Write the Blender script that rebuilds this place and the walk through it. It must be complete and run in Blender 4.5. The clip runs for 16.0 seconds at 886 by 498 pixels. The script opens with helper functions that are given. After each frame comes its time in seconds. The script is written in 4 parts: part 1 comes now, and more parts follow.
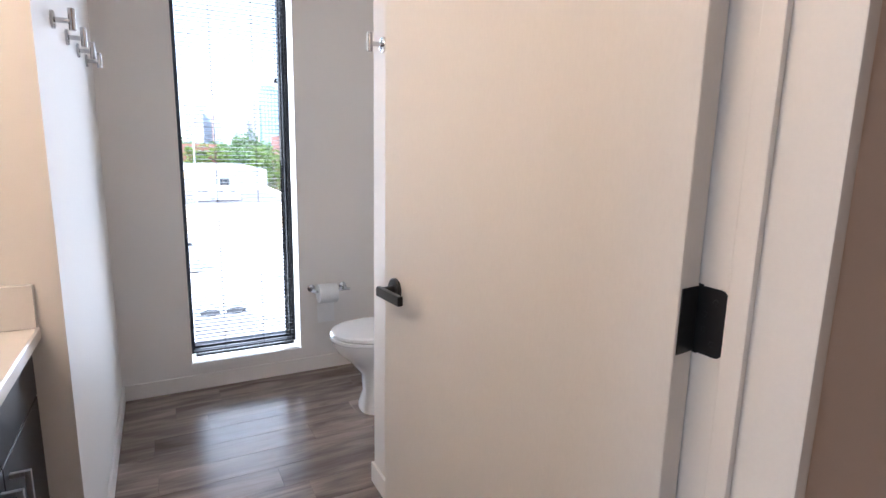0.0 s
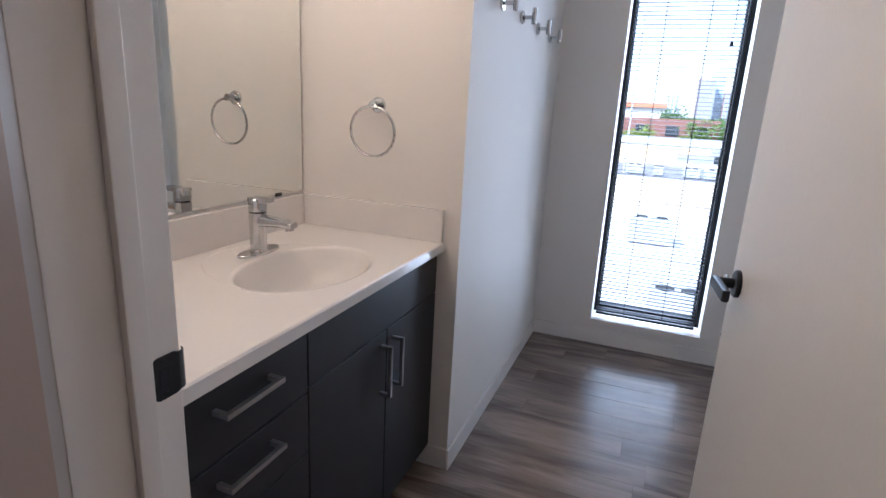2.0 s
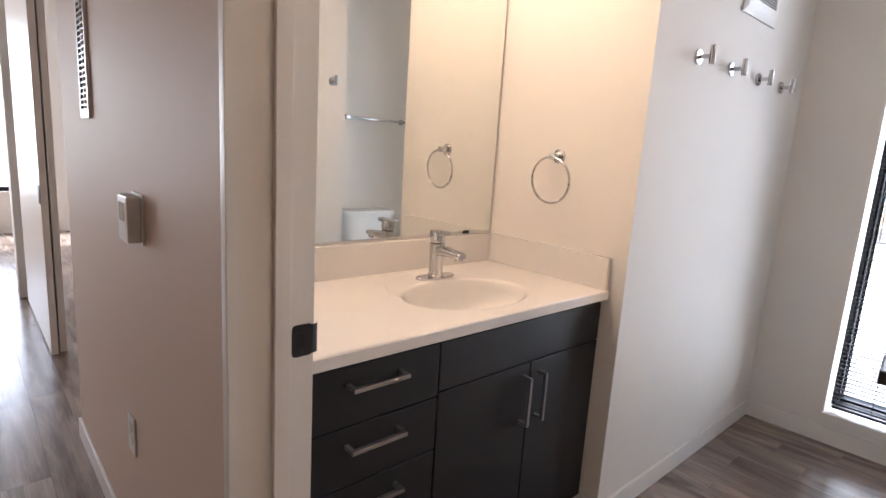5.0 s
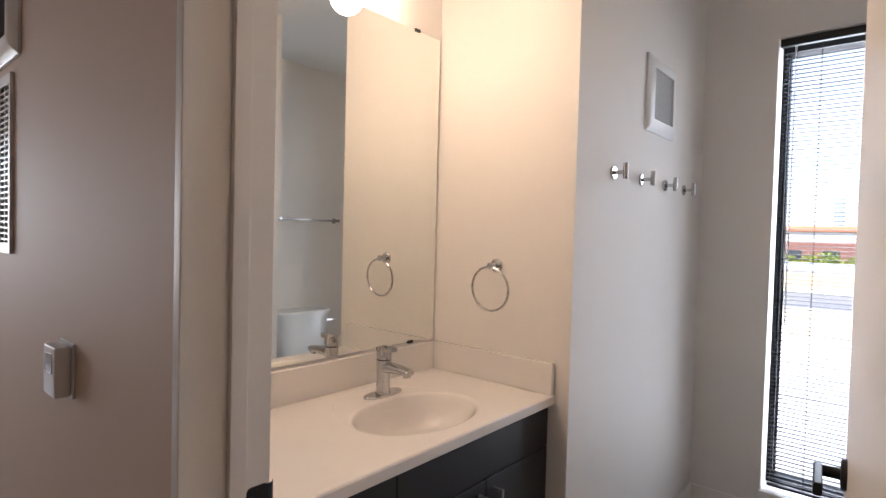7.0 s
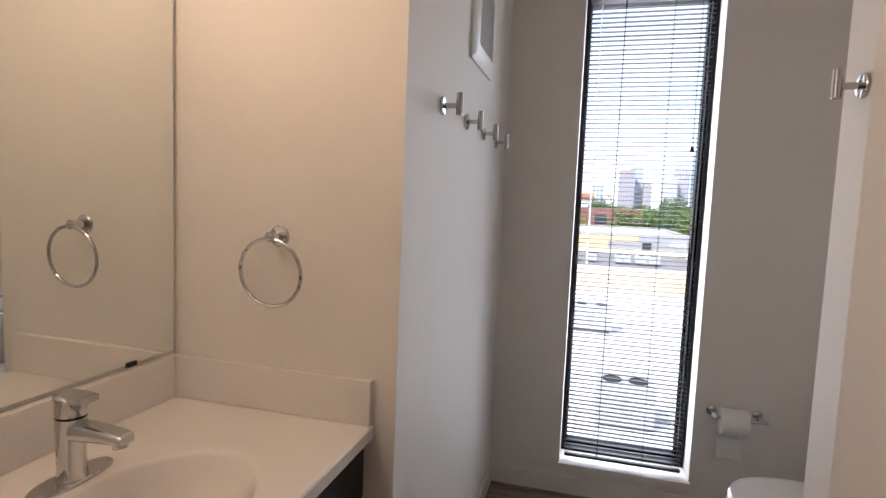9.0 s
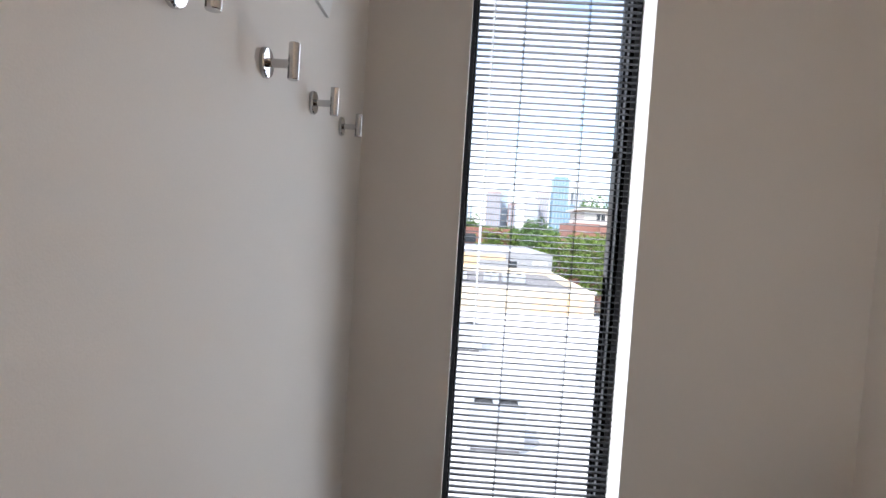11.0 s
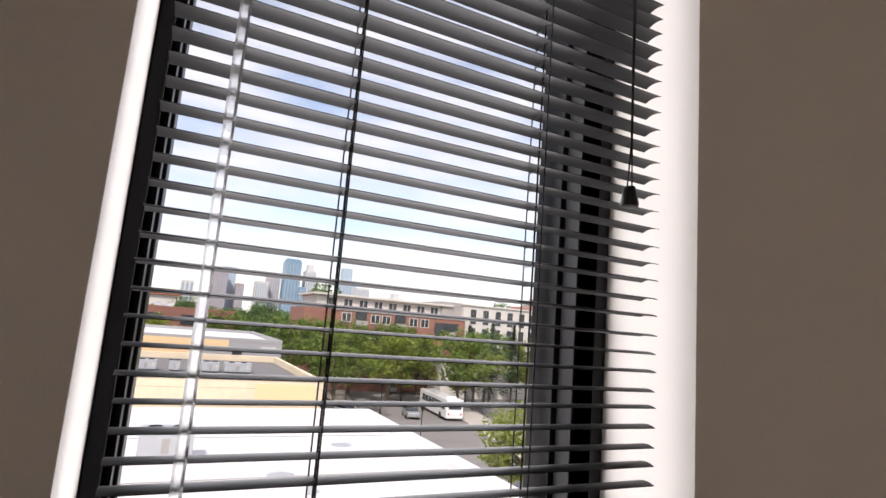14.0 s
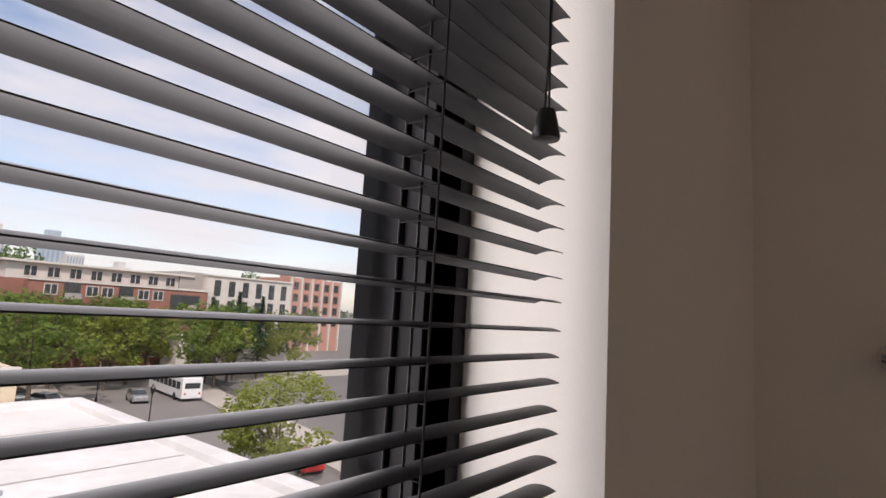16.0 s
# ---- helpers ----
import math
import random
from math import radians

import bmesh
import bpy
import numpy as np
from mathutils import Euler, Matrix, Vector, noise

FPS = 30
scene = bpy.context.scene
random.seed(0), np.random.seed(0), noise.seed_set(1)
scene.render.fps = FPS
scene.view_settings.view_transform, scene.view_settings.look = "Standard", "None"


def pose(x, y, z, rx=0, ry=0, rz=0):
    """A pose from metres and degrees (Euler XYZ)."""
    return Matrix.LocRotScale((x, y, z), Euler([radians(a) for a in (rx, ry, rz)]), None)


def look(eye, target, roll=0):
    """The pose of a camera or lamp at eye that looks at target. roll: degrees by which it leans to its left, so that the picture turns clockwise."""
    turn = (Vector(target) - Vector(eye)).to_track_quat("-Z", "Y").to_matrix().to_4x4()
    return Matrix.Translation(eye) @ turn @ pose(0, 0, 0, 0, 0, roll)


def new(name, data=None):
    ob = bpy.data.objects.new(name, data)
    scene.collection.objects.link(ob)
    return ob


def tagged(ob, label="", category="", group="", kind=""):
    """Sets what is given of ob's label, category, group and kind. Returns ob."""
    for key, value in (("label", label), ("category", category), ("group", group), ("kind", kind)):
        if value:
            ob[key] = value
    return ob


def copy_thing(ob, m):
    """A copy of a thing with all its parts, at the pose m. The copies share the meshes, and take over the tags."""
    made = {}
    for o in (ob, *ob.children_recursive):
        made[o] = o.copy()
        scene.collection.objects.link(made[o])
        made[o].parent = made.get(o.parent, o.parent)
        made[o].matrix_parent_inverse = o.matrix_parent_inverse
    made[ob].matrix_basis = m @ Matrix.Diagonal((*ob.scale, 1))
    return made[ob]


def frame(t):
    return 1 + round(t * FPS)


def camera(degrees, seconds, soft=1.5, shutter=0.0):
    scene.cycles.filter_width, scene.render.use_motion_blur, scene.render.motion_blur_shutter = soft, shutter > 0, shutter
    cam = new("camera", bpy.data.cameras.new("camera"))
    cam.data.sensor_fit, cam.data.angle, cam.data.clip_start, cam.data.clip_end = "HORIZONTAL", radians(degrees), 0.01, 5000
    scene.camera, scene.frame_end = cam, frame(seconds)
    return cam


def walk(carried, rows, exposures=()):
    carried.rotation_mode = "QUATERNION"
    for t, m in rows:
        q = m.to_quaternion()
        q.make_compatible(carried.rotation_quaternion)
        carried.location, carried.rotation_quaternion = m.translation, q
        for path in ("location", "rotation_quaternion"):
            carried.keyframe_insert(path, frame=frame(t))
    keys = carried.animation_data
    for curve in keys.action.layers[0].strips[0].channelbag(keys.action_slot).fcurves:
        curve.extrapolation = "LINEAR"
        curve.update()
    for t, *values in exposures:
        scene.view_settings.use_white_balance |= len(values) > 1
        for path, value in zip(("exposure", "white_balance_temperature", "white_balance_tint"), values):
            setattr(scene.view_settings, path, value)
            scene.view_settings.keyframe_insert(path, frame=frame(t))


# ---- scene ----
cam = camera(79.0, 16.0)
PATH = [
    (0, (0.065, 0.3, 1.333), (0.985, 2.039, 0.974), 1.2),
    (0.5, (0.147, 0.393, 1.356), (0.649, 2.29, 0.972), 3.1),
    (1, (0.212, 0.411, 1.353), (0.213, 2.365, 0.926), 3.4),
    (1.5, (0.341, 0.329, 1.327), (-0.06, 2.237, 0.879), 2.7),
    (2, (0.403, 0.285, 1.309), (-0.291, 2.092, 0.805), 3.0),
    (2.5, (0.425, 0.31, 1.304), (-0.473, 2.005, 0.738), 3.6),
    (3, (0.466, 0.316, 1.277), (-0.584, 1.908, 0.675), 3.9),
    (3.5, (0.62, 0.297, 1.266), (-0.574, 1.778, 0.647), 3.9),
    (4, (0.683, 0.293, 1.271), (-0.619, 1.696, 0.69), 4.1),
    (4.5, (0.711, 0.306, 1.287), (-0.692, 1.644, 0.798), 3.8),
    (4.7, (0.701, 0.31, 1.294), (-0.729, 1.639, 0.859), 3.5),
    (6.8, (0.708, 0.251, 1.417), (-0.675, 1.695, 1.378), 1.7),
    (7, (0.678, 0.259, 1.424), (-0.622, 1.777, 1.369), 1.5),
    (7.5, (0.525, 0.308, 1.414), (-0.578, 1.975, 1.34), 1.3),
    (8, (0.375, 0.367, 1.414), (-0.516, 2.154, 1.298), 1.4),
    (8.5, (0.281, 0.538, 1.386), (-0.396, 2.415, 1.246), 1.7),
    (9, (0.241, 0.774, 1.408), (-0.28, 2.697, 1.236), 2.3),
    (9.2, (0.229, 0.851, 1.409), (-0.244, 2.785, 1.219), 2.5),
    (11.5, (0.156, 1.887, 1.436), (0.221, 3.885, 1.425), 4.2),
    (12, (0.142, 2.153, 1.463), (0.34, 4.142, 1.544), 4.9),
    (12.5, (0.171, 2.38, 1.472), (0.512, 4.344, 1.632), 5.1),
    (13, (0.238, 2.616, 1.501), (0.754, 4.535, 1.728), 5.1),
    (13.5, (0.233, 2.832, 1.509), (0.935, 4.685, 1.786), 5.0),
    (14, (0.221, 2.979, 1.524), (1.076, 4.764, 1.816), 4.6),
    (14.5, (0.246, 3.082, 1.524), (1.233, 4.797, 1.816), 4.5),
    (15, (0.281, 3.155, 1.546), (1.396, 4.791, 1.827), 4.2),
    (15.5, (0.303, 3.199, 1.553), (1.605, 4.694, 1.821), 3.8),
    (16, (0.313, 3.241, 1.541), (1.873, 4.468, 1.79), 3.4),
]
EXPOSURES = [(0.0, 2.65, 5400, 12), (1.0, 2.15, 4900, 9), (2.0, 2.1, 5000, 10), (3.5, 2.6, 5700, 13), (4.5, 2.6, 5800, 13), (7.0, 2.1, 5800, 13), (8.5, 1.65, 5700, 12), (9.0, 1.65, 6000, 14),
             (11.5, 1.75, 5950, 11), (12.0, 1.55, 5900, 11), (13.0, 1.05, 6500, 15), (14.5, 0.65, 6800, 18), (16.0, 0.4, 6900, 20)]
SKY_STRENGTH, CLOUD, SUN_STRENGTH, GLOBE = 0.15, 4.9, 2.9, 6.2
walk(cam, [(t, look(eye, target, roll)) for t, eye, target, roll in PATH], EXPOSURES)

# ---- world, sun ----
SUN_EL, SUN_AZ = radians(48), radians(215)
world = bpy.data.worlds.new("sky_world")
world.use_nodes = True
scene.world = world
wn, wl = world.node_tree.nodes, world.node_tree.links
sky = wn.new("ShaderNodeTexSky")
sky.sky_type, sky.sun_disc = "NISHITA", False
sky.sun_elevation, sky.sun_rotation = SUN_EL, SUN_AZ
sky.dust_density, sky.air_density = 0.9, 1.0
wco = wn.new("ShaderNodeTexCoord")
wmap = wn.new("ShaderNodeMapping")
wmap.inputs["Scale"].default_value = (1.6, 1.6, 7.0)
cloud = wn.new("ShaderNodeTexNoise")
cloud.inputs["Scale"].default_value, cloud.inputs["Detail"].default_value = 2.2, 7
cramp = wn.new("ShaderNodeValToRGB")
cramp.color_ramp.elements[0].position, cramp.color_ramp.elements[1].position = 0.22, 0.70
cmix = wn.new("ShaderNodeMix")
cmix.data_type = "RGBA"
cmix.inputs["B"].default_value = (CLOUD, CLOUD, CLOUD * 1.04, 1)
wl.new(wco.outputs["Generated"], wmap.inputs[0])
wl.new(wmap.outputs[0], cloud.inputs["Vector"])
wl.new(cloud.outputs[0], cramp.inputs[0])
wl.new(cramp.outputs[0], cmix.inputs["Factor"])
wl.new(sky.outputs[0], cmix.inputs["A"])
wl.new(cmix.outputs["Result"], wn["Background"].inputs[0])
wn["Background"].inputs[1].default_value = SKY_STRENGTH
sun = new("sun", bpy.data.lights.new("sun", "SUN"))
sun.data.energy, sun.data.angle, sun.data.color = SUN_STRENGTH, radians(0.5), (1, 0.95, 0.88)
sun.matrix_world = look((0, 0, 0), (-math.sin(SUN_AZ) * math.cos(SUN_EL), -math.cos(SUN_AZ) * math.cos(SUN_EL), -math.sin(SUN_EL)))


def window_light(name, at, target, width, height, power, color):
    """Daylight that enters by a window, as an area lamp in its opening."""
    lamp = new(name, bpy.data.lights.new(name, "AREA"))
    lamp.data.shape, lamp.data.size, lamp.data.size_y = "RECTANGLE", width, height
    lamp.data.energy, lamp.data.color = power, color
    lamp.matrix_world = look(at, target)


window_light("bath_window_daylight", (0.464, 3.648, 1.30), (0.464, 0, 1.30), 0.48, 2.18, 5.8, (0.96, 0.98, 1.0))
window_light("living_window_daylight", (-7.53, -0.6, 1.45), (0, -0.6, 1.45), 3.0, 1.8, 14.0, (1.0, 0.97, 0.93))


# ---- materials ----
def material(name, color, rough=0.5, metal=0.0, vary=0.06, scale=6.0, bump=0.0, bump_scale=200.0, stretch=(1, 1, 1), per_object=0.0,
             stain=0.0, coat=0.0, emit=0.0):
    """A painted, plastic, metal or stone surface with colour variation at two scales and fine relief."""
    m = bpy.data.materials.new(name)
    m.use_nodes = True
    n, l = m.node_tree.nodes, m.node_tree.links
    b = n["Principled BSDF"]
    b.inputs["Roughness"].default_value, b.inputs["Metallic"].default_value = rough, metal
    b.inputs["Coat Weight"].default_value = coat
    if emit:
        b.inputs["Emission Color"].default_value = (*color, 1)
        b.inputs["Emission Strength"].default_value = emit
    tc = n.new("ShaderNodeTexCoord")
    mp = n.new("ShaderNodeMapping")
    mp.inputs["Scale"].default_value = stretch
    l.new(tc.outputs["Object"], mp.inputs[0])
    big, fine = n.new("ShaderNodeTexNoise"), n.new("ShaderNodeTexNoise")
    big.inputs["Scale"].default_value, big.inputs["Detail"].default_value = scale, 3
    fine.inputs["Scale"].default_value, fine.inputs["Detail"].default_value = bump_scale, 4
    for k in (big, fine):
        l.new(mp.outputs[0], k.inputs["Vector"])
    add = n.new("ShaderNodeMath")
    add.operation = "ADD"
    l.new(big.outputs[0], add.inputs[0])
    l.new(fine.outputs[0], add.inputs[1])
    last = add
    if per_object:
        info = n.new("ShaderNodeObjectInfo")
        mul = n.new("ShaderNodeMath")
        mul.operation = "MULTIPLY_ADD"
        mul.inputs[1].default_value = per_object
        l.new(info.outputs["Random"], mul.inputs[0])
        l.new(add.outputs[0], mul.inputs[2])
        last = mul
    ramp = n.new("ShaderNodeMapRange")
    ramp.inputs["From Min"].default_value, ramp.inputs["From Max"].default_value = 0.6, 1.4 + per_object
    ramp.inputs["To Min"].default_value, ramp.inputs["To Max"].default_value = 1 - vary - stain, 1 + vary
    l.new(last.outputs[0], ramp.inputs["Value"])
    mul = n.new("ShaderNodeMix")
    mul.data_type, mul.blend_type = "RGBA", "MULTIPLY"
    mul.inputs["Factor"].default_value = 1
    mul.inputs["A"].default_value = (*color, 1)
    l.new(ramp.outputs[0], mul.inputs["B"])
    l.new(mul.outputs["Result"], b.inputs["Base Color"])
    rr = n.new("ShaderNodeMapRange")
    rr.inputs["To Min"].default_value, rr.inputs["To Max"].default_value = rough * 0.85, min(1, rough * 1.15)
    l.new(big.outputs[0], rr.inputs["Value"])
    l.new(rr.outputs[0], b.inputs["Roughness"])
    if bump:
        bp = n.new("ShaderNodeBump")
        bp.inputs["Strength"].default_value, bp.inputs["Distance"].default_value = bump, 0.002
        l.new(fine.outputs[0], bp.inputs["Height"])
        l.new(bp.outputs[0], b.inputs["Normal"])
    return m


def wood_floor():
    """Grey-brown vinyl planks: long grain along x, each plank its own tone."""
    m = bpy.data.materials.new("vinyl_plank")
    m.use_nodes = True
    n, l = m.node_tree.nodes, m.node_tree.links
    b = n["Principled BSDF"]
    tc, info = n.new("ShaderNodeTexCoord"), n.new("ShaderNodeObjectInfo")
    sh = n.new("ShaderNodeVectorMath")
    sh.operation = "MULTIPLY_ADD"
    sh.inputs[1].default_value = (37, 11, 5)
    l.new(info.outputs["Random"], sh.inputs[0])
    l.new(tc.outputs["Object"], sh.inputs[2])
    cols = []
    for sc, det, st in ((1.0, 6, (2.0, 11, 4)), (1.0, 8, (6, 110, 10))):
        mp = n.new("ShaderNodeMapping")
        mp.inputs["Scale"].default_value = st
        ns = n.new("ShaderNodeTexNoise")
        ns.inputs["Scale"].default_value, ns.inputs["Detail"].default_value, ns.inputs["Distortion"].default_value = sc, det, 0.8
        l.new(sh.outputs[0], mp.inputs[0])
        l.new(mp.outputs[0], ns.inputs["Vector"])
        cols.append(ns)
    mixn = n.new("ShaderNodeMix")
    mixn.inputs["Factor"].default_value = 0.22
    l.new(cols[0].outputs[0], mixn.inputs["A"])
    l.new(cols[1].outputs[0], mixn.inputs["B"])
    tone = n.new("ShaderNodeMath")
    tone.operation = "MULTIPLY_ADD"
    tone.inputs[1].default_value = 0.10
    l.new(info.outputs["Random"], tone.inputs[0])
    l.new(mixn.outputs["Result"], tone.inputs[2])
    rp = n.new("ShaderNodeValToRGB")
    e = rp.color_ramp.elements
    e[0].position, e[0].color = 0.36, (0.10, 0.074, 0.061, 1)
    e[1].position, e[1].color = 0.72, (0.37, 0.30, 0.255, 1)
    mid = rp.color_ramp.elements.new(0.54)
    mid.color = (0.215, 0.168, 0.140, 1)
    l.new(tone.outputs[0], rp.inputs[0])
    l.new(rp.outputs[0], b.inputs["Base Color"])
    b.inputs["Roughness"].default_value = 0.34
    rr = n.new("ShaderNodeMapRange")
    rr.inputs["To Min"].default_value, rr.inputs["To Max"].default_value = 0.14, 0.30
    l.new(cols[1].outputs[0], rr.inputs["Value"])
    l.new(rr.outputs[0], b.inputs["Roughness"])
    bp = n.new("ShaderNodeBump")
    bp.inputs["Strength"].default_value, bp.inputs["Distance"].default_value = 0.12, 0.001
    l.new(cols[1].outputs[0], bp.inputs["Height"])
    l.new(bp.outputs[0], b.inputs["Normal"])
    return m


def pane_material(name, tint=(1, 1, 1), gloss=0.9):
    m = bpy.data.materials.new(name)
    m.use_nodes = True
    n, l = m.node_tree.nodes, m.node_tree.links
    n.remove(n["Principled BSDF"])
    tr, gl, fr, mx = (n.new("ShaderNode" + k) for k in ("BsdfTransparent", "BsdfGlossy", "Fresnel", "MixShader"))
    tr.inputs[0].default_value = (*tint, 1)
    gl.inputs["Roughness"].default_value = 0.02
    fr.inputs[0].default_value = 1.3
    l.new(fr.outputs[0], mx.inputs[0])
    l.new(tr.outputs[0], mx.inputs[1])
    l.new(gl.outputs[0], mx.inputs[2])
    l.new(mx.outputs[0], n["Material Output"].inputs[0])
    return m


def leaf_material(name, color):
    m = material(name, color, 0.6, vary=0.35, scale=0.5, bump_scale=3.0)
    n, l = m.node_tree.nodes, m.node_tree.links
    b = n["Principled BSDF"]
    b.inputs["Specular IOR Level"].default_value = 0.2
    # leaves let part of the light through
    tl, mx = n.new("ShaderNodeBsdfTranslucent"), n.new("ShaderNodeMixShader")
    mx.inputs[0].default_value = 0.4
    l.new(b.inputs["Base Color"].links[0].from_socket, tl.inputs[0])
    l.new(b.outputs[0], mx.inputs[1])
    l.new(tl.outputs[0], mx.inputs[2])
    l.new(mx.outputs[0], n["Material Output"].inputs[0])
    return m


M_WALL = material("wall_paint", (0.80, 0.765, 0.72), 0.6, vary=0.025, scale=1.3, bump=0.12, bump_scale=420)
# tan chosen only to warm the light that unseen walls bounce back
M_BOUNCE = material("warm_bounce_paint", (0.78, 0.58, 0.42), 0.62, vary=0.03, scale=1.3, bump=0.12, bump_scale=420)
# hall side of the wall paint, with warm hall light put into its colour
M_HALL = material("warm_lit_hall_paint", (0.72, 0.585, 0.485), 0.6, vary=0.025, scale=1.3, bump=0.12, bump_scale=420)
M_CEIL = material("ceiling_paint", (0.86, 0.855, 0.84), 0.8, vary=0.02, scale=1.2, bump=0.1, bump_scale=300)
M_TRIM = material("trim_paint", (0.82, 0.785, 0.74), 0.36, vary=0.02, scale=3, bump=0.05, bump_scale=180)
M_DOOR = material("door_paint", (0.80, 0.78, 0.75), 0.42, vary=0.025, scale=1.5, bump=0.1, bump_scale=260, stretch=(1, 1, 0.3))
M_FLOOR = wood_floor()
M_GROUT = material("subfloor", (0.05, 0.042, 0.036), 0.8, vary=0.1)
M_CAB = material("cabinet_laminate", (0.0125, 0.0125, 0.0145), 0.45, vary=0.12, scale=5, bump=0.08, bump_scale=600)
M_NICKEL = material("brushed_nickel", (0.52, 0.50, 0.48), 0.3, 1.0, vary=0.06, scale=30, bump=0.1, bump_scale=900, stretch=(1, 1, 8))
M_CHROME = material("chrome", (0.56, 0.56, 0.565), 0.06, 1.0, vary=0.03, scale=12)
M_BLACK = material("black_metal", (0.012, 0.012, 0.013), 0.38, 0.0, vary=0.15, scale=20, bump=0.05, bump_scale=500)
M_COUNTER = material("cultured_marble", (0.80, 0.765, 0.73), 0.22, vary=0.02, scale=4, coat=0.2)
M_MIRROR = material("mirror_glass", (0.86, 0.88, 0.86), 0.01, 1.0, vary=0.005, scale=2)
M_CERAMIC = material("white_ceramic", (0.82, 0.82, 0.81), 0.08, vary=0.015, scale=4, coat=0.5)
M_PAPER = material("tissue_paper", (0.84, 0.83, 0.81), 0.9, vary=0.04, scale=30, bump=0.3, bump_scale=500)
M_PLASTIC = material("white_plastic", (0.78, 0.775, 0.76), 0.35, vary=0.02, scale=10)
# near-black that stands in for the shade inside vents and holes
M_DARK = material("recess_shade_black", (0.02, 0.02, 0.02), 0.8, vary=0.1)
M_SCREEN = material("lcd_screen", (0.10, 0.115, 0.12), 0.15, vary=0.05)
M_FRAME = material("window_frame", (0.014, 0.014, 0.016), 0.4, vary=0.15, scale=8, bump=0.05, bump_scale=300)
M_SLAT = material("blind_slat", (0.027, 0.027, 0.029), 0.45, 0.0, vary=0.12, scale=10, bump=0.03, bump_scale=300, stretch=(0.2, 1, 1))
M_SLAT.node_tree.nodes["Principled BSDF"].inputs["Specular IOR Level"].default_value = 0.22
M_FRAME.node_tree.nodes["Principled BSDF"].inputs["Specular IOR Level"].default_value = 0.15
M_CORD = material("blind_cord", (0.02, 0.02, 0.021), 0.75, vary=0.2, scale=60, bump=0.4, bump_scale=1500)
M_PANE = pane_material("window_glass", (0.94, 0.95, 0.95))
M_WAND = pane_material("clear_wand", (0.8, 0.82, 0.84))
_n, _l = M_WAND.node_tree.nodes, M_WAND.node_tree.links
_p, _x = _n.new("ShaderNodeBsdfPrincipled"), _n.new("ShaderNodeMixShader")
_p.inputs["Base Color"].default_value, _p.inputs["Roughness"].default_value = (0.75, 0.76, 0.78, 1), 0.12
_p.inputs["Transmission Weight"].default_value = 0.6
_x.inputs[0].default_value = 0.55
_l.new(_n["Mix Shader"].outputs[0], _x.inputs[1])
_l.new(_p.outputs[0], _x.inputs[2])
_l.new(_x.outputs[0], _n["Material Output"].inputs[0])
M_GLOBE = material("lit_globe", (1.0, 0.72, 0.48), 0.4, vary=0.02, emit=GLOBE)


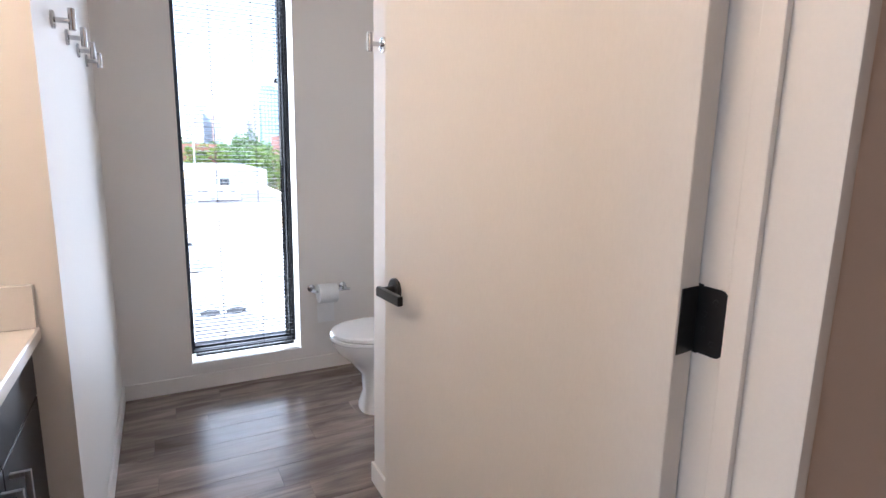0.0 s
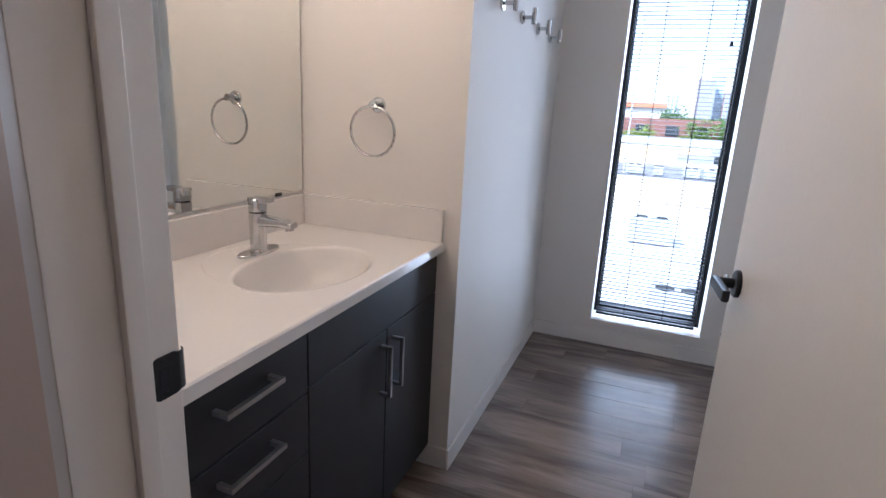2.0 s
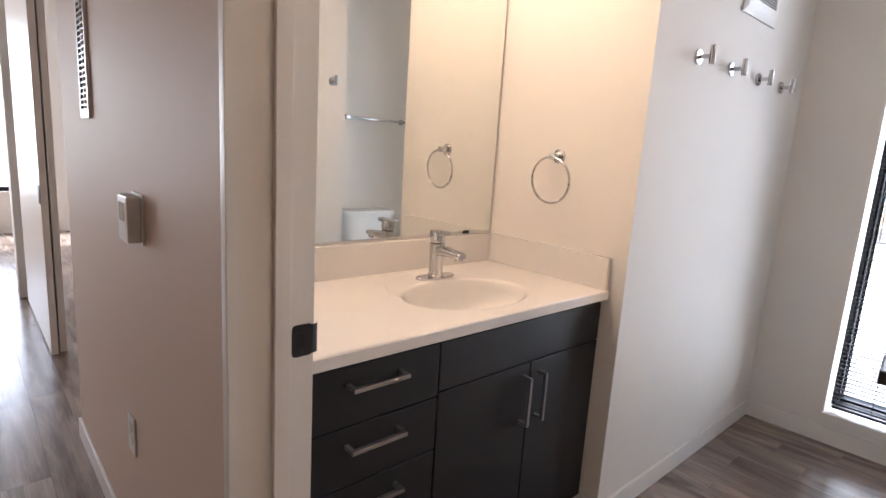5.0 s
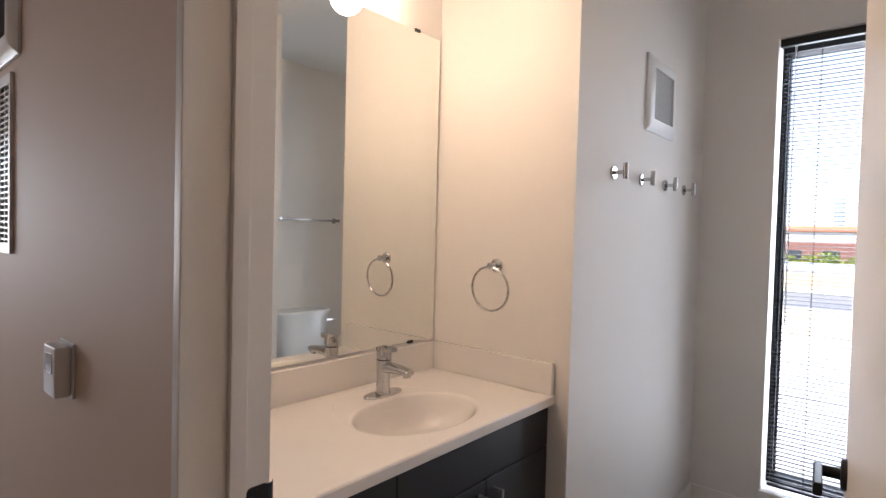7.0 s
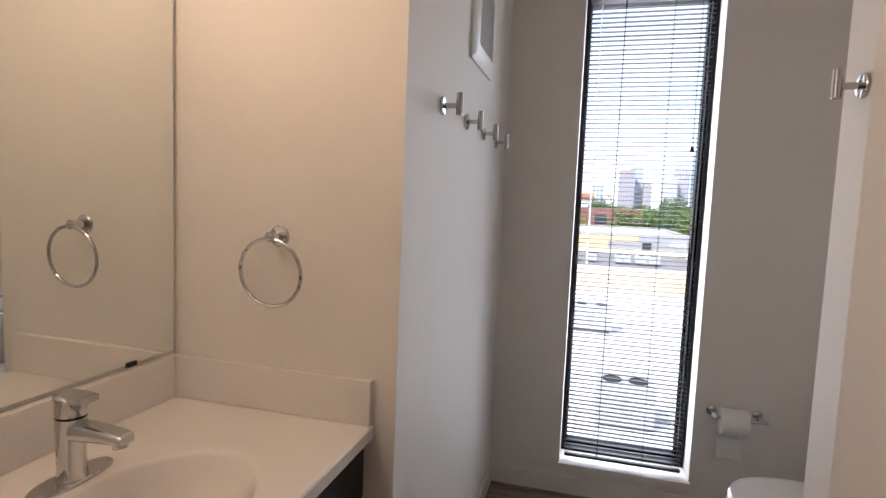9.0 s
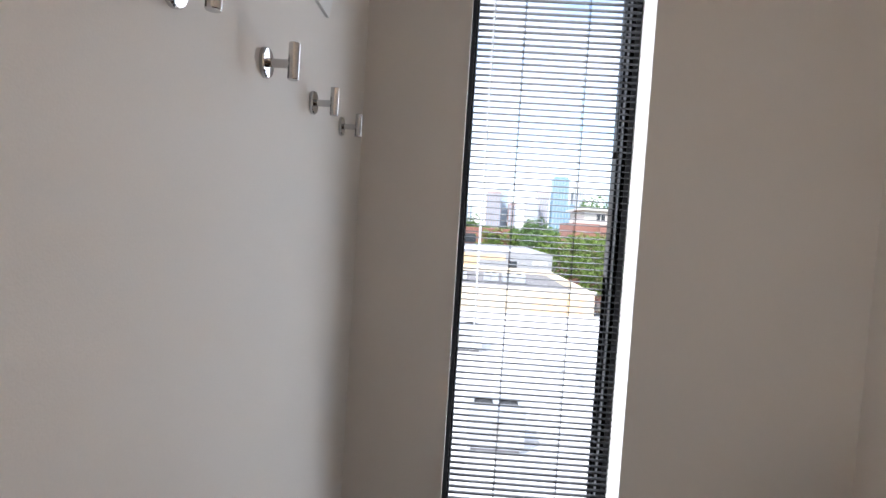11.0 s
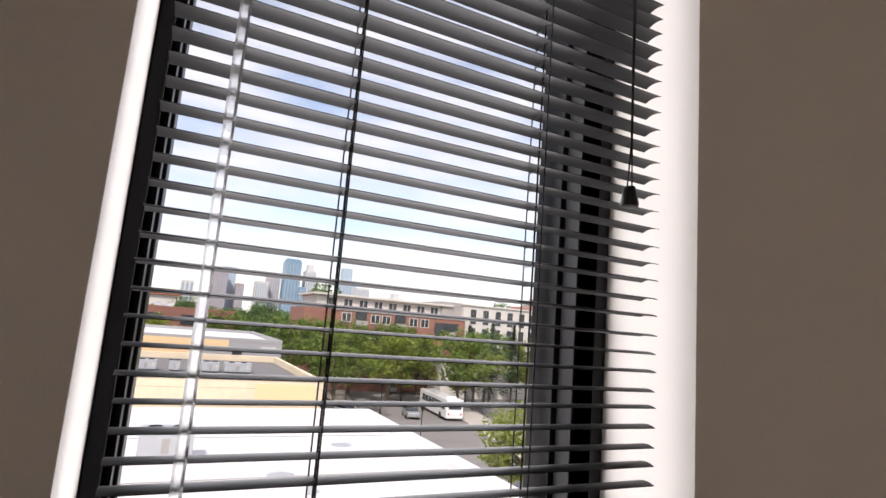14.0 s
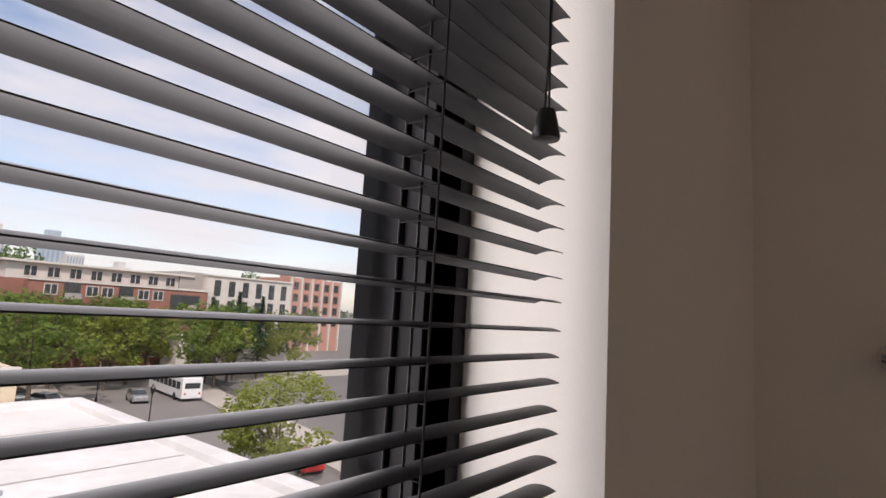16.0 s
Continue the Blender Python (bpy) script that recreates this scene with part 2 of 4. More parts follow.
# ---- mesh building ----
class Build:
    """Collects shaped primitives into one mesh."""

    def __init__(self):
        self.bm = bmesh.new()

    def box(self, a, b, bevel=0.0, seg=2, m=None):
        sub = bmesh.new()
        bmesh.ops.create_cube(sub, size=1, matrix=Matrix.Translation([(p + q) / 2 for p, q in zip(a, b)]) @ Matrix.Diagonal([abs(q - p) for p, q in zip(a, b)] + [1]))
        if bevel:
            bmesh.ops.bevel(sub, geom=sub.edges[:], offset=bevel, segments=seg, affect="EDGES", profile=0.5)
        return self.take(sub, m)

    def take(self, sub, m=None):
        if m is not None:
            bmesh.ops.transform(sub, matrix=m, verts=sub.verts)
        me = bpy.data.meshes.new("tmp")
        sub.to_mesh(me)
        sub.free()
        self.bm.from_mesh(me)
        bpy.data.meshes.remove(me)
        return self

    def loft(self, rings, cap=True, m=None):
        """Skin over rings of points of one count."""
        sub = bmesh.new()
        rows = [[sub.verts.new(p) for p in r] for r in rings]
        k = len(rows[0])
        for r0, r1 in zip(rows, rows[1:]):
            for i in range(k):
                sub.faces.new((r0[i], r0[(i + 1) % k], r1[(i + 1) % k], r1[i]))
        if cap:
            sub.faces.new(list(reversed(rows[0])))
            sub.faces.new(rows[-1])
        bmesh.ops.recalc_face_normals(sub, faces=sub.faces[:])
        return self.take(sub, m)

    def rod(self, p, q, r, r2=None, seg=16):
        p, q = Vector(p), Vector(q)
        turn = (q - p).to_track_quat("Z", "Y").to_matrix()
        r2 = r if r2 is None else r2
        circ = [Vector((math.cos(2 * math.pi * i / seg), math.sin(2 * math.pi * i / seg), 0)) for i in range(seg)]
        return self.loft([[p + turn @ (c * r) for c in circ], [q + turn @ (c * r2) for c in circ]])

    def lathe(self, profile, origin, axis=(0, 0, 1), seg=28):
        """profile: (radius, height along the axis)."""
        turn, o = Vector(axis).to_track_quat("Z", "Y").to_matrix(), Vector(origin)
        rings = [[o + turn @ Vector((r * math.cos(2 * math.pi * i / seg), r * math.sin(2 * math.pi * i / seg), h)) for i in range(seg)] for r, h in profile]
        return self.loft(rings)

    def tube(self, pts, r, seg=10, closed=False):
        pts = [Vector(p) for p in pts]
        n, rings = len(pts), []
        for i, p in enumerate(pts):
            a, b = (pts[i - 1], pts[(i + 1) % n]) if closed else (pts[max(i - 1, 0)], pts[min(i + 1, n - 1)])
            d = (b - a).normalized()
            u = d.cross(Vector((0.31, 0.17, 0.93)))
            u.normalize()
            v = d.cross(u)
            rings.append([p + r * (math.cos(2 * math.pi * k / seg) * u + math.sin(2 * math.pi * k / seg) * v) for k in range(seg)])
        if closed:
            rings.append(rings[0])
        return self.loft(rings, cap=not closed)

    def obj(self, name, mat, parent=None, smooth=True, merge=True):
        if merge:
            bmesh.ops.remove_doubles(self.bm, verts=self.bm.verts, dist=1e-6)
        me = bpy.data.meshes.new(name)
        self.bm.to_mesh(me)
        self.bm.free()
        me.materials.append(mat)
        if smooth:
            for p in me.polygons:
                p.use_smooth = True
            me.set_sharp_from_angle(angle=radians(35))
        ob = new(name, me)
        if smooth:
            wn = ob.modifiers.new("weighted_normals", "WEIGHTED_NORMAL")
            wn.keep_sharp = True
        ob.parent = parent
        return ob


def boxes(name, parts, mat, parent=None, bevel=0.0):
    b = Build()
    for p, q in parts:
        b.box(p, q, bevel)
    return b.obj(name, mat, parent, False, False)


def empty(name, at=(0, 0, 0)):
    e = new(name)
    e.empty_display_size = 0.1
    e.location = at
    return e


def structure(ob, label=""):
    return tagged(ob, label=label, kind="structure")


def oval(cx, cy, z, rx, ry, k=32, power=2.0):
    out = []
    for i in range(k):
        c, s = math.cos(2 * math.pi * i / k), math.sin(2 * math.pi * i / k)
        out.append(Vector((cx + rx * math.copysign(abs(c) ** (2 / power), c), cy + ry * math.copysign(abs(s) ** (2 / power), s), z)))
    return out


# ---- structure of the rooms ----
XM, XH, YE, YW, XP, YP, XR = -0.80, -0.175, 1.94, 3.41, 0.766, 2.18, 1.52
YD0, YD1, JL, JR, DH, CH = 0.63, 0.785, -0.167, 0.735, 2.08, 2.78
WL, WR, WB, WT = 0.165, 0.757, 0.135, 2.452
structure(boxes("wall_hooks", [((-0.97, YE, 0), (XH, YW, CH))], M_WALL), "white painted wall with chrome coat hooks")
structure(boxes("wall_window", [((-0.97, YW, 0), (WL, YW + 0.29, CH)), ((WR, YW, 0), (XR + 0.12, YW + 0.29, CH)),
                                ((WL, YW, -0.1), (WR, YW + 0.29, WB - 0.002)), ((WL, YW, WT), (WR, YW + 0.29, CH))], M_WALL), "white painted wall around the tall window")
structure(boxes("wall_mirror", [((-0.97, YD1, 0), (XM, YE, CH))], M_WALL), "white painted wall behind the vanity mirror")
structure(boxes("wall_partition", [((XP, YD1, 0), (XR + 0.12, YP, CH))], M_WALL), "white painted partition beside the toilet nook")
structure(boxes("wall_toilet", [((XR, YP, 0), (XR + 0.12, YW, CH))], M_WALL), "white painted wall behind the toilet")
YM = YD0 + 0.03
structure(boxes("wall_door", [((-1.84, YM, 0), (JL - 0.02, YD1, CH)), ((JR + 0.02, YM, 0), (2.2, YD1, CH)), ((JL - 0.02, YM, DH + 0.02), (JR + 0.02, YD1, CH))], M_WALL),
          "white painted bathroom wall with the doorway")
# thin hall-side skin that carries the warm-light colour
structure(boxes("wall_hall", [((-1.87, YD0, 0), (JL - 0.02, YM, CH)), ((JR + 0.02, YD0, 0), (2.2, YM, CH)), ((JL - 0.02, YD0, DH + 0.02), (JR + 0.02, YM, CH))], M_HALL),
          "painted hall wall around the bathroom doorway, warm light put into its colour")
structure(boxes("wall_hall_return", [((-1.87, YM, 0), (-1.84, YD1, CH)), ((-1.87, YD1, 0), (-1.74, 2.2, CH))], M_HALL), "painted wall at the end of the hall")
# unseen walls added to close the hall, tan to warm its bounce light
structure(boxes("wall_hall_south", [((-7.5, -2.7, 0), (2.2, -2.55, CH))], M_BOUNCE), "plain unseen hall wall, tan added to warm the bounced light")
structure(boxes("wall_hall_east", [((2.2, -2.7, 0), (2.35, YD1, CH))], M_BOUNCE), "plain unseen hall wall, tan added to warm the bounced light")
structure(boxes("wall_living", [((-7.65, -2.7, 0), (-7.5, -2.2, CH)), ((-7.65, -2.2, 0), (-7.5, 1.0, 0.5)), ((-7.65, -2.2, 2.4), (-7.5, 1.0, CH)), ((-7.65, 1.0, 0), (-7.5, 2.2, CH))], M_WALL),
          "living room wall with a wide window opening")
structure(boxes("wall_hall_north", [((-7.5, 2.2, 0), (-1.74, 2.35, CH))], M_WALL), "plain painted wall beyond the hall")
structure(boxes("wall_closet", [((-4.55, 0.60, 0), (-4.35, 0.74, CH)), ((-4.35, 0.60, 2.2), (-1.87, 0.74, CH))], M_WALL), "painted wall end beside the sliding doors")
structure(boxes("ceiling", [((-7.65, -2.7, CH), (2.35, 3.7, CH + 0.12))], M_CEIL), "flat white painted ceiling")
base = 0.085
structure(boxes("baseboard", [((XH, YE - 0.011, 0), (XH + 0.011, YW, base)), ((XH + 0.011, YW - 0.011, 0), (XR, YW, base)), ((XR - 0.011, YP, 0), (XR, YW - 0.011, base)),
                              ((XP, YP, 0), (XR - 0.011, YP + 0.011, base)), ((XP - 0.011, YD1, 0), (XP, YP + 0.011, base)), ((-0.30, YE - 0.011, 0), (XH, YE, base)),
                              ((-1.881, YD0 - 0.011, 0), (-0.215, YD0, base)), ((-1.881, YD0, 0), (-1.87, 2.2, base)), ((0.80, YD0 - 0.011, 0), (2.2, YD0, base))], M_TRIM, bevel=0.003),
          "low white painted baseboard")
# door frame: jambs, stops, flush face trim
fr = Build()
for x0, s in ((JL, -1), (JR, 1)):
    fr.box((min(x0, x0 + s * 0.02), YD0 - 0.006, 0), (max(x0, x0 + s * 0.02), YD1 + 0.001, DH), 0.002)
    fr.box((min(x0, x0 - s * 0.012), 0.703, 0), (max(x0, x0 - s * 0.012), 0.735, DH), 0.003)
    fr.box((min(x0 + s * 0.020, x0 + s * 0.030), YD0 - 0.0035, 0), (max(x0 + s * 0.020, x0 + s * 0.030), YD0 + 0.001, DH + 0.03), 0.0015)
    fr.box((min(x0 + s * 0.02, x0 + s * 0.056), YD1 - 0.001, 0), (max(x0 + s * 0.02, x0 + s * 0.056), YD1 + 0.008, DH + 0.05), 0.003)
fr.box((JL - 0.02, YD0 - 0.006, DH), (JR + 0.02, YD1 + 0.006, DH + 0.02), 0.002)
structure(fr.obj("trim", M_TRIM, None, True, False), "white painted door frame with stops")

# window unit
win = structure(empty("window_1", (0.46, 3.58, WB)), "tall narrow window with a black frame")


def child(b, name, mat, parent, smooth=True):
    ob = b.obj(name, mat, parent, smooth)
    ob.matrix_parent_inverse = Matrix.Translation(-parent.location)
    return ob


YF = YW + 0.145
f = Build()
f.box((WL, YF, WB + 0.02), (WL + 0.016, YF + 0.135, WT), 0.002).box((WR - 0.020, YF, WB + 0.02), (WR, YF + 0.135, WT), 0.002)
f.box((WL + 0.016, YF, WB + 0.02), (WR - 0.020, YF + 0.135, WB + 0.03), 0.002).box((WL + 0.016, YF, WT - 0.04), (WR - 0.020, YF + 0.135, WT), 0.002)
child(f, "frame", M_FRAME, win)
f = Build()
f.box((WR - 0.034, YF + 0.07, WB + 0.03), (WR - 0.0205, YF + 0.13, WT - 0.04), 0.002).box((WL + 0.0165, YF + 0.07, WB + 0.03), (WL + 0.026, YF + 0.13, WT - 0.04), 0.002)
f.box((WR - 0.026, YF + 0.035, WB + 0.03), (WR - 0.0205, YF + 0.068, WT - 0.04), 0.001).box((WL + 0.0165, YF + 0.035, WB + 0.03), (WL + 0.022, YF + 0.068, WT - 0.04), 0.001)
f.box((WL + 0.026, YF + 0.07, WB + 0.03), (WR - 0.034, YF + 0.13, WB + 0.042), 0.002)
child(f, "sash", M_FRAME, win)
g = child(Build().box((WL + 0.022, YF + 0.098, WB + 0.036), (WR - 0.030, YF + 0.104, WT - 0.035)), "pane", M_PANE, win, False)
g.visible_shadow = False
child(Build().box((WL - 0.006, YW - 0.018, WB - 0.012), (WR + 0.006, YW - 0.0005, WB + 0.02), 0.003).box((WL + 0.001, YW - 0.004, WB), (WR - 0.001, YF + 0.01, WB + 0.02), 0.001), "sill", M_TRIM, win)
lw = structure(empty("window_2", (-7.57, -0.6, 0.5)), "wide living room window with a black frame")
f = Build()
for y in (-2.2, -0.62, 0.95):
    f.box((-7.6, y, 0.5), (-7.55, y + 0.05, 2.4), 0.003)
f.box((-7.6, -2.15, 0.5), (-7.55, 0.95, 0.55), 0.003).box((-7.6, -2.15, 2.35), (-7.55, 0.95, 2.4), 0.003)
child(f, "frame", M_FRAME, lw)


# ---- blind ----
def window_blind():
    x0, x1, y0, y1 = 0.187, 0.724, 3.437, 3.462
    e = tagged(empty("window_blind", (0.455, 3.45, WT)), "black aluminium venetian blind, slats open, in the window", "blind")
    child(Build().box((WL + 0.004, y0 - 0.004, WT - 0.04), (WR - 0.02, y1 + 0.004, WT - 0.002), 0.003), "headrail", M_SLAT, e)
    child(Build().box((x0, y0, 0.176), (x1, y1, 0.19), 0.004), "bottom_rail", M_SLAT, e)
    # one shallow arched slat, shared by all
    prof = [(y0 + (y1 - y0) * i / 6, 0.0026 * (1 - (i / 3 - 1) ** 2)) for i in range(7)]
    ring = [(y, z) for y, z in prof] + [(y, z - 0.0007) for y, z in reversed(prof)]
    b = Build()
    b.loft([[Vector((x, y, z)) for y, z in ring] for x in (x0, x0 + 0.004, x1 - 0.004, x1)])
    first = b.obj("slat", M_SLAT, e)
    n = int((WT - 0.05 - 0.2148) / 0.02096)
    rnd = random.Random(4)
    for i in range(n):
        ob = first if i == 0 else new("slat", first.data)
        ob.parent = e
        ob.matrix_parent_inverse = Matrix.Translation(-e.location)
        tilt = rnd.uniform(-1.2, 1.2) - 1.5
        ob.matrix_basis = pose(rnd.uniform(-0.0012, 0.0012), 0, 0.2148 + i * 0.02096) @ Matrix.Translation((0, 3.45, 0)) @ pose(0, 0, 0, tilt, rnd.uniform(-0.12, 0.12), 0) @ Matrix.Translation((0, -3.45, 0))
    for x in (0.342, 0.552):
        c = Build()
        for y in (y0 - 0.002, y1 + 0.002):
            c.tube([(x, y, 0.185), (x, y, 1.2), (x, y, WT - 0.04)], 0.0008, 5)
        c.tube([(x + 0.002, 3.45, 0.185), (x + 0.002, 3.45, WT - 0.04)], 0.0011, 5)
        for i in range(n):
            z = 0.2133 + i * 0.02096
            c.tube([(x, y0 - 0.002, z), (x, y1 + 0.002, z)], 0.0006, 4)
        child(c, "ladder_cord", M_CORD, e)
    w = child(Build().rod((0.238, y0 - 0.014, 1.02), (0.238, y0 - 0.012, WT - 0.05), 0.0045, seg=6), "tilt_wand", M_WAND, e, False)
    w.visible_shadow = False
    yt = y0 - 0.012
    c = Build()
    c.tube([(0.660, yt, 1.699), (0.664, yt, 1.75), (0.661, yt, 2.0), (0.662, yt, WT - 0.04)], 0.0009, 6).tube([(0.667, yt, 1.699), (0.6655, yt, 1.75), (0.6645, yt, 2.0), (0.666, yt, WT - 0.04)], 0.0009, 6)
    child(c, "pull_cord", M_CORD, e)
    child(Build().lathe([(0.002, 1.7005), (0.0062, 1.700), (0.0072, 1.697), (0.0108, 1.680), (0.0104, 1.677), (0.002, 1.6765)], (0.6635, yt, 0), seg=12), "tassel", M_BLACK, e)


window_blind()


# ---- vanity ----
def vanity():
    e = tagged(empty("vanity_cabinet", (-0.5, 1.37, 0)), "charcoal laminate vanity cabinet with nickel bar pulls", "vanity")
    x0, x1 = -0.795, -0.27
    child(Build().box((x0, YD1 + 0.003, 0.10), (x1, YE - 0.003, 0.735)).box((x0, YD1 + 0.003, 0.002), (x1 - 0.06, YE - 0.003, 0.10)), "body", M_CAB, e, False)
    xf = -0.25
    zs = [0.828, 0.680, 0.530, 0.372, 0.085]
    pulls = []

    def front(name, ya, yb, za, zb):
        return child(Build().box((x1 + 0.001, ya + 0.0022, za + 0.0022), (xf, yb - 0.0022, zb - 0.0022), 0.0012, 1), name, M_CAB, e)

    def bar(p, q, owner):
        p, q = Vector(p), Vector(q)
        d = (q - p).normalized()
        b = Build()
        r = 0.0055
        up = Vector((0, 0, 1)) if abs(d.y) > 0.5 else Vector((0, 1, 0))
        def beam(a, c):
            lo = [min(u, v) - 0.0 for u, v in zip(a, c)]
            hi = [max(u, v) for u, v in zip(a, c)]
            for k in range(3):
                if hi[k] - lo[k] < 0.004:
                    lo[k] -= r
                    hi[k] += r
            b.box(lo, hi, 0.0012)
        out = Vector((0.032, 0, 0))
        beam(p + out - d * r, q + out + d * r)
        beam(p + Vector((0.0005, 0, 0)), p + out - Vector((r, 0, 0)))
        beam(q + Vector((0.0005, 0, 0)), q + out - Vector((r, 0, 0)))
        h = b.obj("handle", M_NICKEL, owner)
        tagged(h, "brushed nickel bar pull")

    for za, zb in zip(zs[1:], zs):
        d = front("drawer", 0.812, 1.192, za, zb)
        bar((xf, 0.918, zb - 0.047), (xf, 1.062, zb - 0.047), d)
    front("false_front", 1.192, 1.936, 0.690, 0.828)
    d = front("door", 1.192, 1.572, 0.085, 0.690)
    bar((xf, 1.535, 0.504), (xf, 1.535, 0.650), d)
    d = front("door", 1.572, 1.936, 0.085, 0.690)
    bar((xf, 1.609, 0.504), (xf, 1.609, 0.650), d)


vanity()


def vanity_top():
    e = tagged(empty("sink_countertop", (-0.5, 1.37, 0.84)), "off-white cultured marble top with an oval sink and backsplash", "countertop")
    zt, xb, xfr = 0.872, XM + 0.002, -0.228
    ya, yb = YD1 + 0.002, YE - 0.002
    cx, cy, rx, ry = -0.452, 1.475, 0.158, 0.225
    K = 64
    b = bmesh.new()
    # top sheet with the bowl pressed in, from rectangle to drain
    def rect(z, inset=0.0):
        pts = []
        x_lo, x_hi, y_lo, y_hi = xb + inset, xfr - inset, ya + inset, yb - inset
        for i in range(K):
            a = 2 * math.pi * i / K
            c, s = math.cos(a), math.sin(a)
            t = min(((x_hi - cx) if c > 0 else (cx - x_lo)) / max(abs(c), 1e-9), ((y_hi - cy) if s > 0 else (cy - y_lo)) / max(abs(s), 1e-9))
            pts.append((cx + c * t, cy + s * t, z))
        # bring the nearest points to the true corners
        for qx in (x_lo, x_hi):
            for qy in (y_lo, y_hi):
                k = min(range(K), key=lambda j: (pts[j][0] - qx) ** 2 + (pts[j][1] - qy) ** 2)
                pts[k] = (qx, qy, z)
        return pts
    def ell(f, z):
        return [(cx - 0.05 * max(0, 1 - f) + rx * f * math.cos(2 * math.pi * i / K), cy + ry * f * math.sin(2 * math.pi * i / K), z) for i in range(K)]
    rings = [rect(0.840), rect(zt - 0.004), rect(zt, 0.004), ell(1.07, zt), ell(1.02, zt - 0.002), ell(0.98, zt - 0.008), ell(0.92, zt - 0.03), ell(0.82, zt - 0.065),
             ell(0.66, zt - 0.095), ell(0.45, zt - 0.112), ell(0.2, zt - 0.12), ell(0.1, zt - 0.122)]
    rows = [[b.verts.new(p) for p in r] for r in rings]
    for r0, r1 in zip(rows, rows[1:]):
        for i in range(K):
            b.faces.new((r0[i], r0[(i + 1) % K], r1[(i + 1) % K], r1[i]))
    b.faces.new(rows[-1])
    bmesh.ops.recalc_face_normals(b, faces=b.faces[:])
    bb = Build().take(b)
    child(bb, "counter_with_bowl", M_COUNTER, e)
    child(Build().box((xb, ya, zt), (xb + 0.02, yb - 0.0205, zt + 0.112), 0.003), "backsplash", M_COUNTER, e)
    child(Build().box((xb, yb - 0.02, zt), (xfr - 0.004, yb, zt + 0.112), 0.003), "sidesplash", M_COUNTER, e)
    child(Build().lathe([(0.026, 0.0), (0.026, 0.004), (0.021, 0.006)], (cx - 0.045, cy, zt - 0.1225)).lathe([(0.019, 0.006), (0.02, 0.012), (0.014, 0.0145), (0.002, 0.015)], (cx - 0.045, cy, zt - 0.1225)), "drain_stopper", M_CHROME, e)
    # moulded ridge around the tap deck
    child(Build().tube([(cx + 0.295 * math.cos(a), cy + 0.232 * math.sin(a), zt - 0.0018) for a in (radians(95 + 170 * i / 40) for i in range(41))], 0.0028, 8), "deck_ridge", M_COUNTER, e)
    return zt


ZT = vanity_top()


def faucet():
    fx, fy = -0.65, 1.515
    e = tagged(empty("faucet", (fx, fy, ZT)), "polished chrome single lever faucet on an oval base", "faucet")
    child(Build().loft([oval(fx, fy, ZT + z, rx, ry, 36, 2.3) for z, rx, ry in ((0.0005, 0.031, 0.082), (0.005, 0.031, 0.082), (0.008, 0.028, 0.079))]), "base_plate", M_CHROME, e)
    child(Build().loft([oval(fx + dx, fy, ZT + z, r * 1.05, r, 28) for z, r, dx in ((0.008, 0.026, 0), (0.02, 0.0235, 0), (0.07, 0.0235, 0.0), (0.115, 0.0255, 0.001), (0.121, 0.0255, 0.001))]), "column", M_CHROME, e)
    def sect(x, z, hw, hh):
        return [Vector((x, fy + hw * math.copysign(abs(math.cos(a)) ** 0.6, math.cos(a)), z + hh * math.copysign(abs(math.sin(a)) ** 0.6, math.sin(a)))) for a in (2 * math.pi * i / 20 for i in range(20))]
    child(Build().loft([sect(fx + 0.012, ZT + 0.098, 0.021, 0.018), sect(fx + 0.05, ZT + 0.099, 0.021, 0.0155), sect(fx + 0.09, ZT + 0.099, 0.0205, 0.012), sect(fx + 0.122, ZT + 0.097, 0.019, 0.0105), sect(fx + 0.127, ZT + 0.096, 0.016, 0.008)])
          .rod((fx + 0.110, fy, ZT + 0.089), (fx + 0.112, fy, ZT + 0.079), 0.0125), "spout", M_CHROME, e)
    child(Build().loft([oval(fx + 0.001, fy, ZT + z, r, r, 28) for z, r in ((0.1225, 0.0225), (0.125, 0.0255), (0.140, 0.0265), (0.158, 0.025), (0.165, 0.018))])
          .loft([[Vector((fx + x, fy + w * s, ZT + z + h)) for s, h in ((-1, 0), (1, 0), (1, 0.012), (-1, 0.012))] for x, w, z in ((-0.02, 0.018, 0.152), (0.015, 0.021, 0.153), (0.035, 0.0185, 0.152), (0.05, 0.014, 0.154))]), "lever", M_CHROME, e)


faucet()


def wall_mirror():
    e = tagged(empty("wall_mirror_panel", (XM, 1.4, 1.0)), "large frameless mirror above the vanity, held by clips", "mirror")
    child(Build().box((XM + 0.003, 0.90, 0.995), (XM + 0.008, 1.925, 2.215), 0.0006, 1), "mirror_glass", M_MIRROR, e)
    for y, z in ((1.05, 0.995), (1.79, 0.995), (1.05, 2.215), (1.79, 2.215)):
        s = 1 if z < 1.5 else -1
        c = child(Build().box((XM + 0.0005, y - 0.014, min(z - s * 0.006, z + s * 0.006)), (XM + 0.0125, y + 0.014, max(z - s * 0.006, z + s * 0.006)), 0.002), "clip", M_BLACK, e)


wall_mirror()


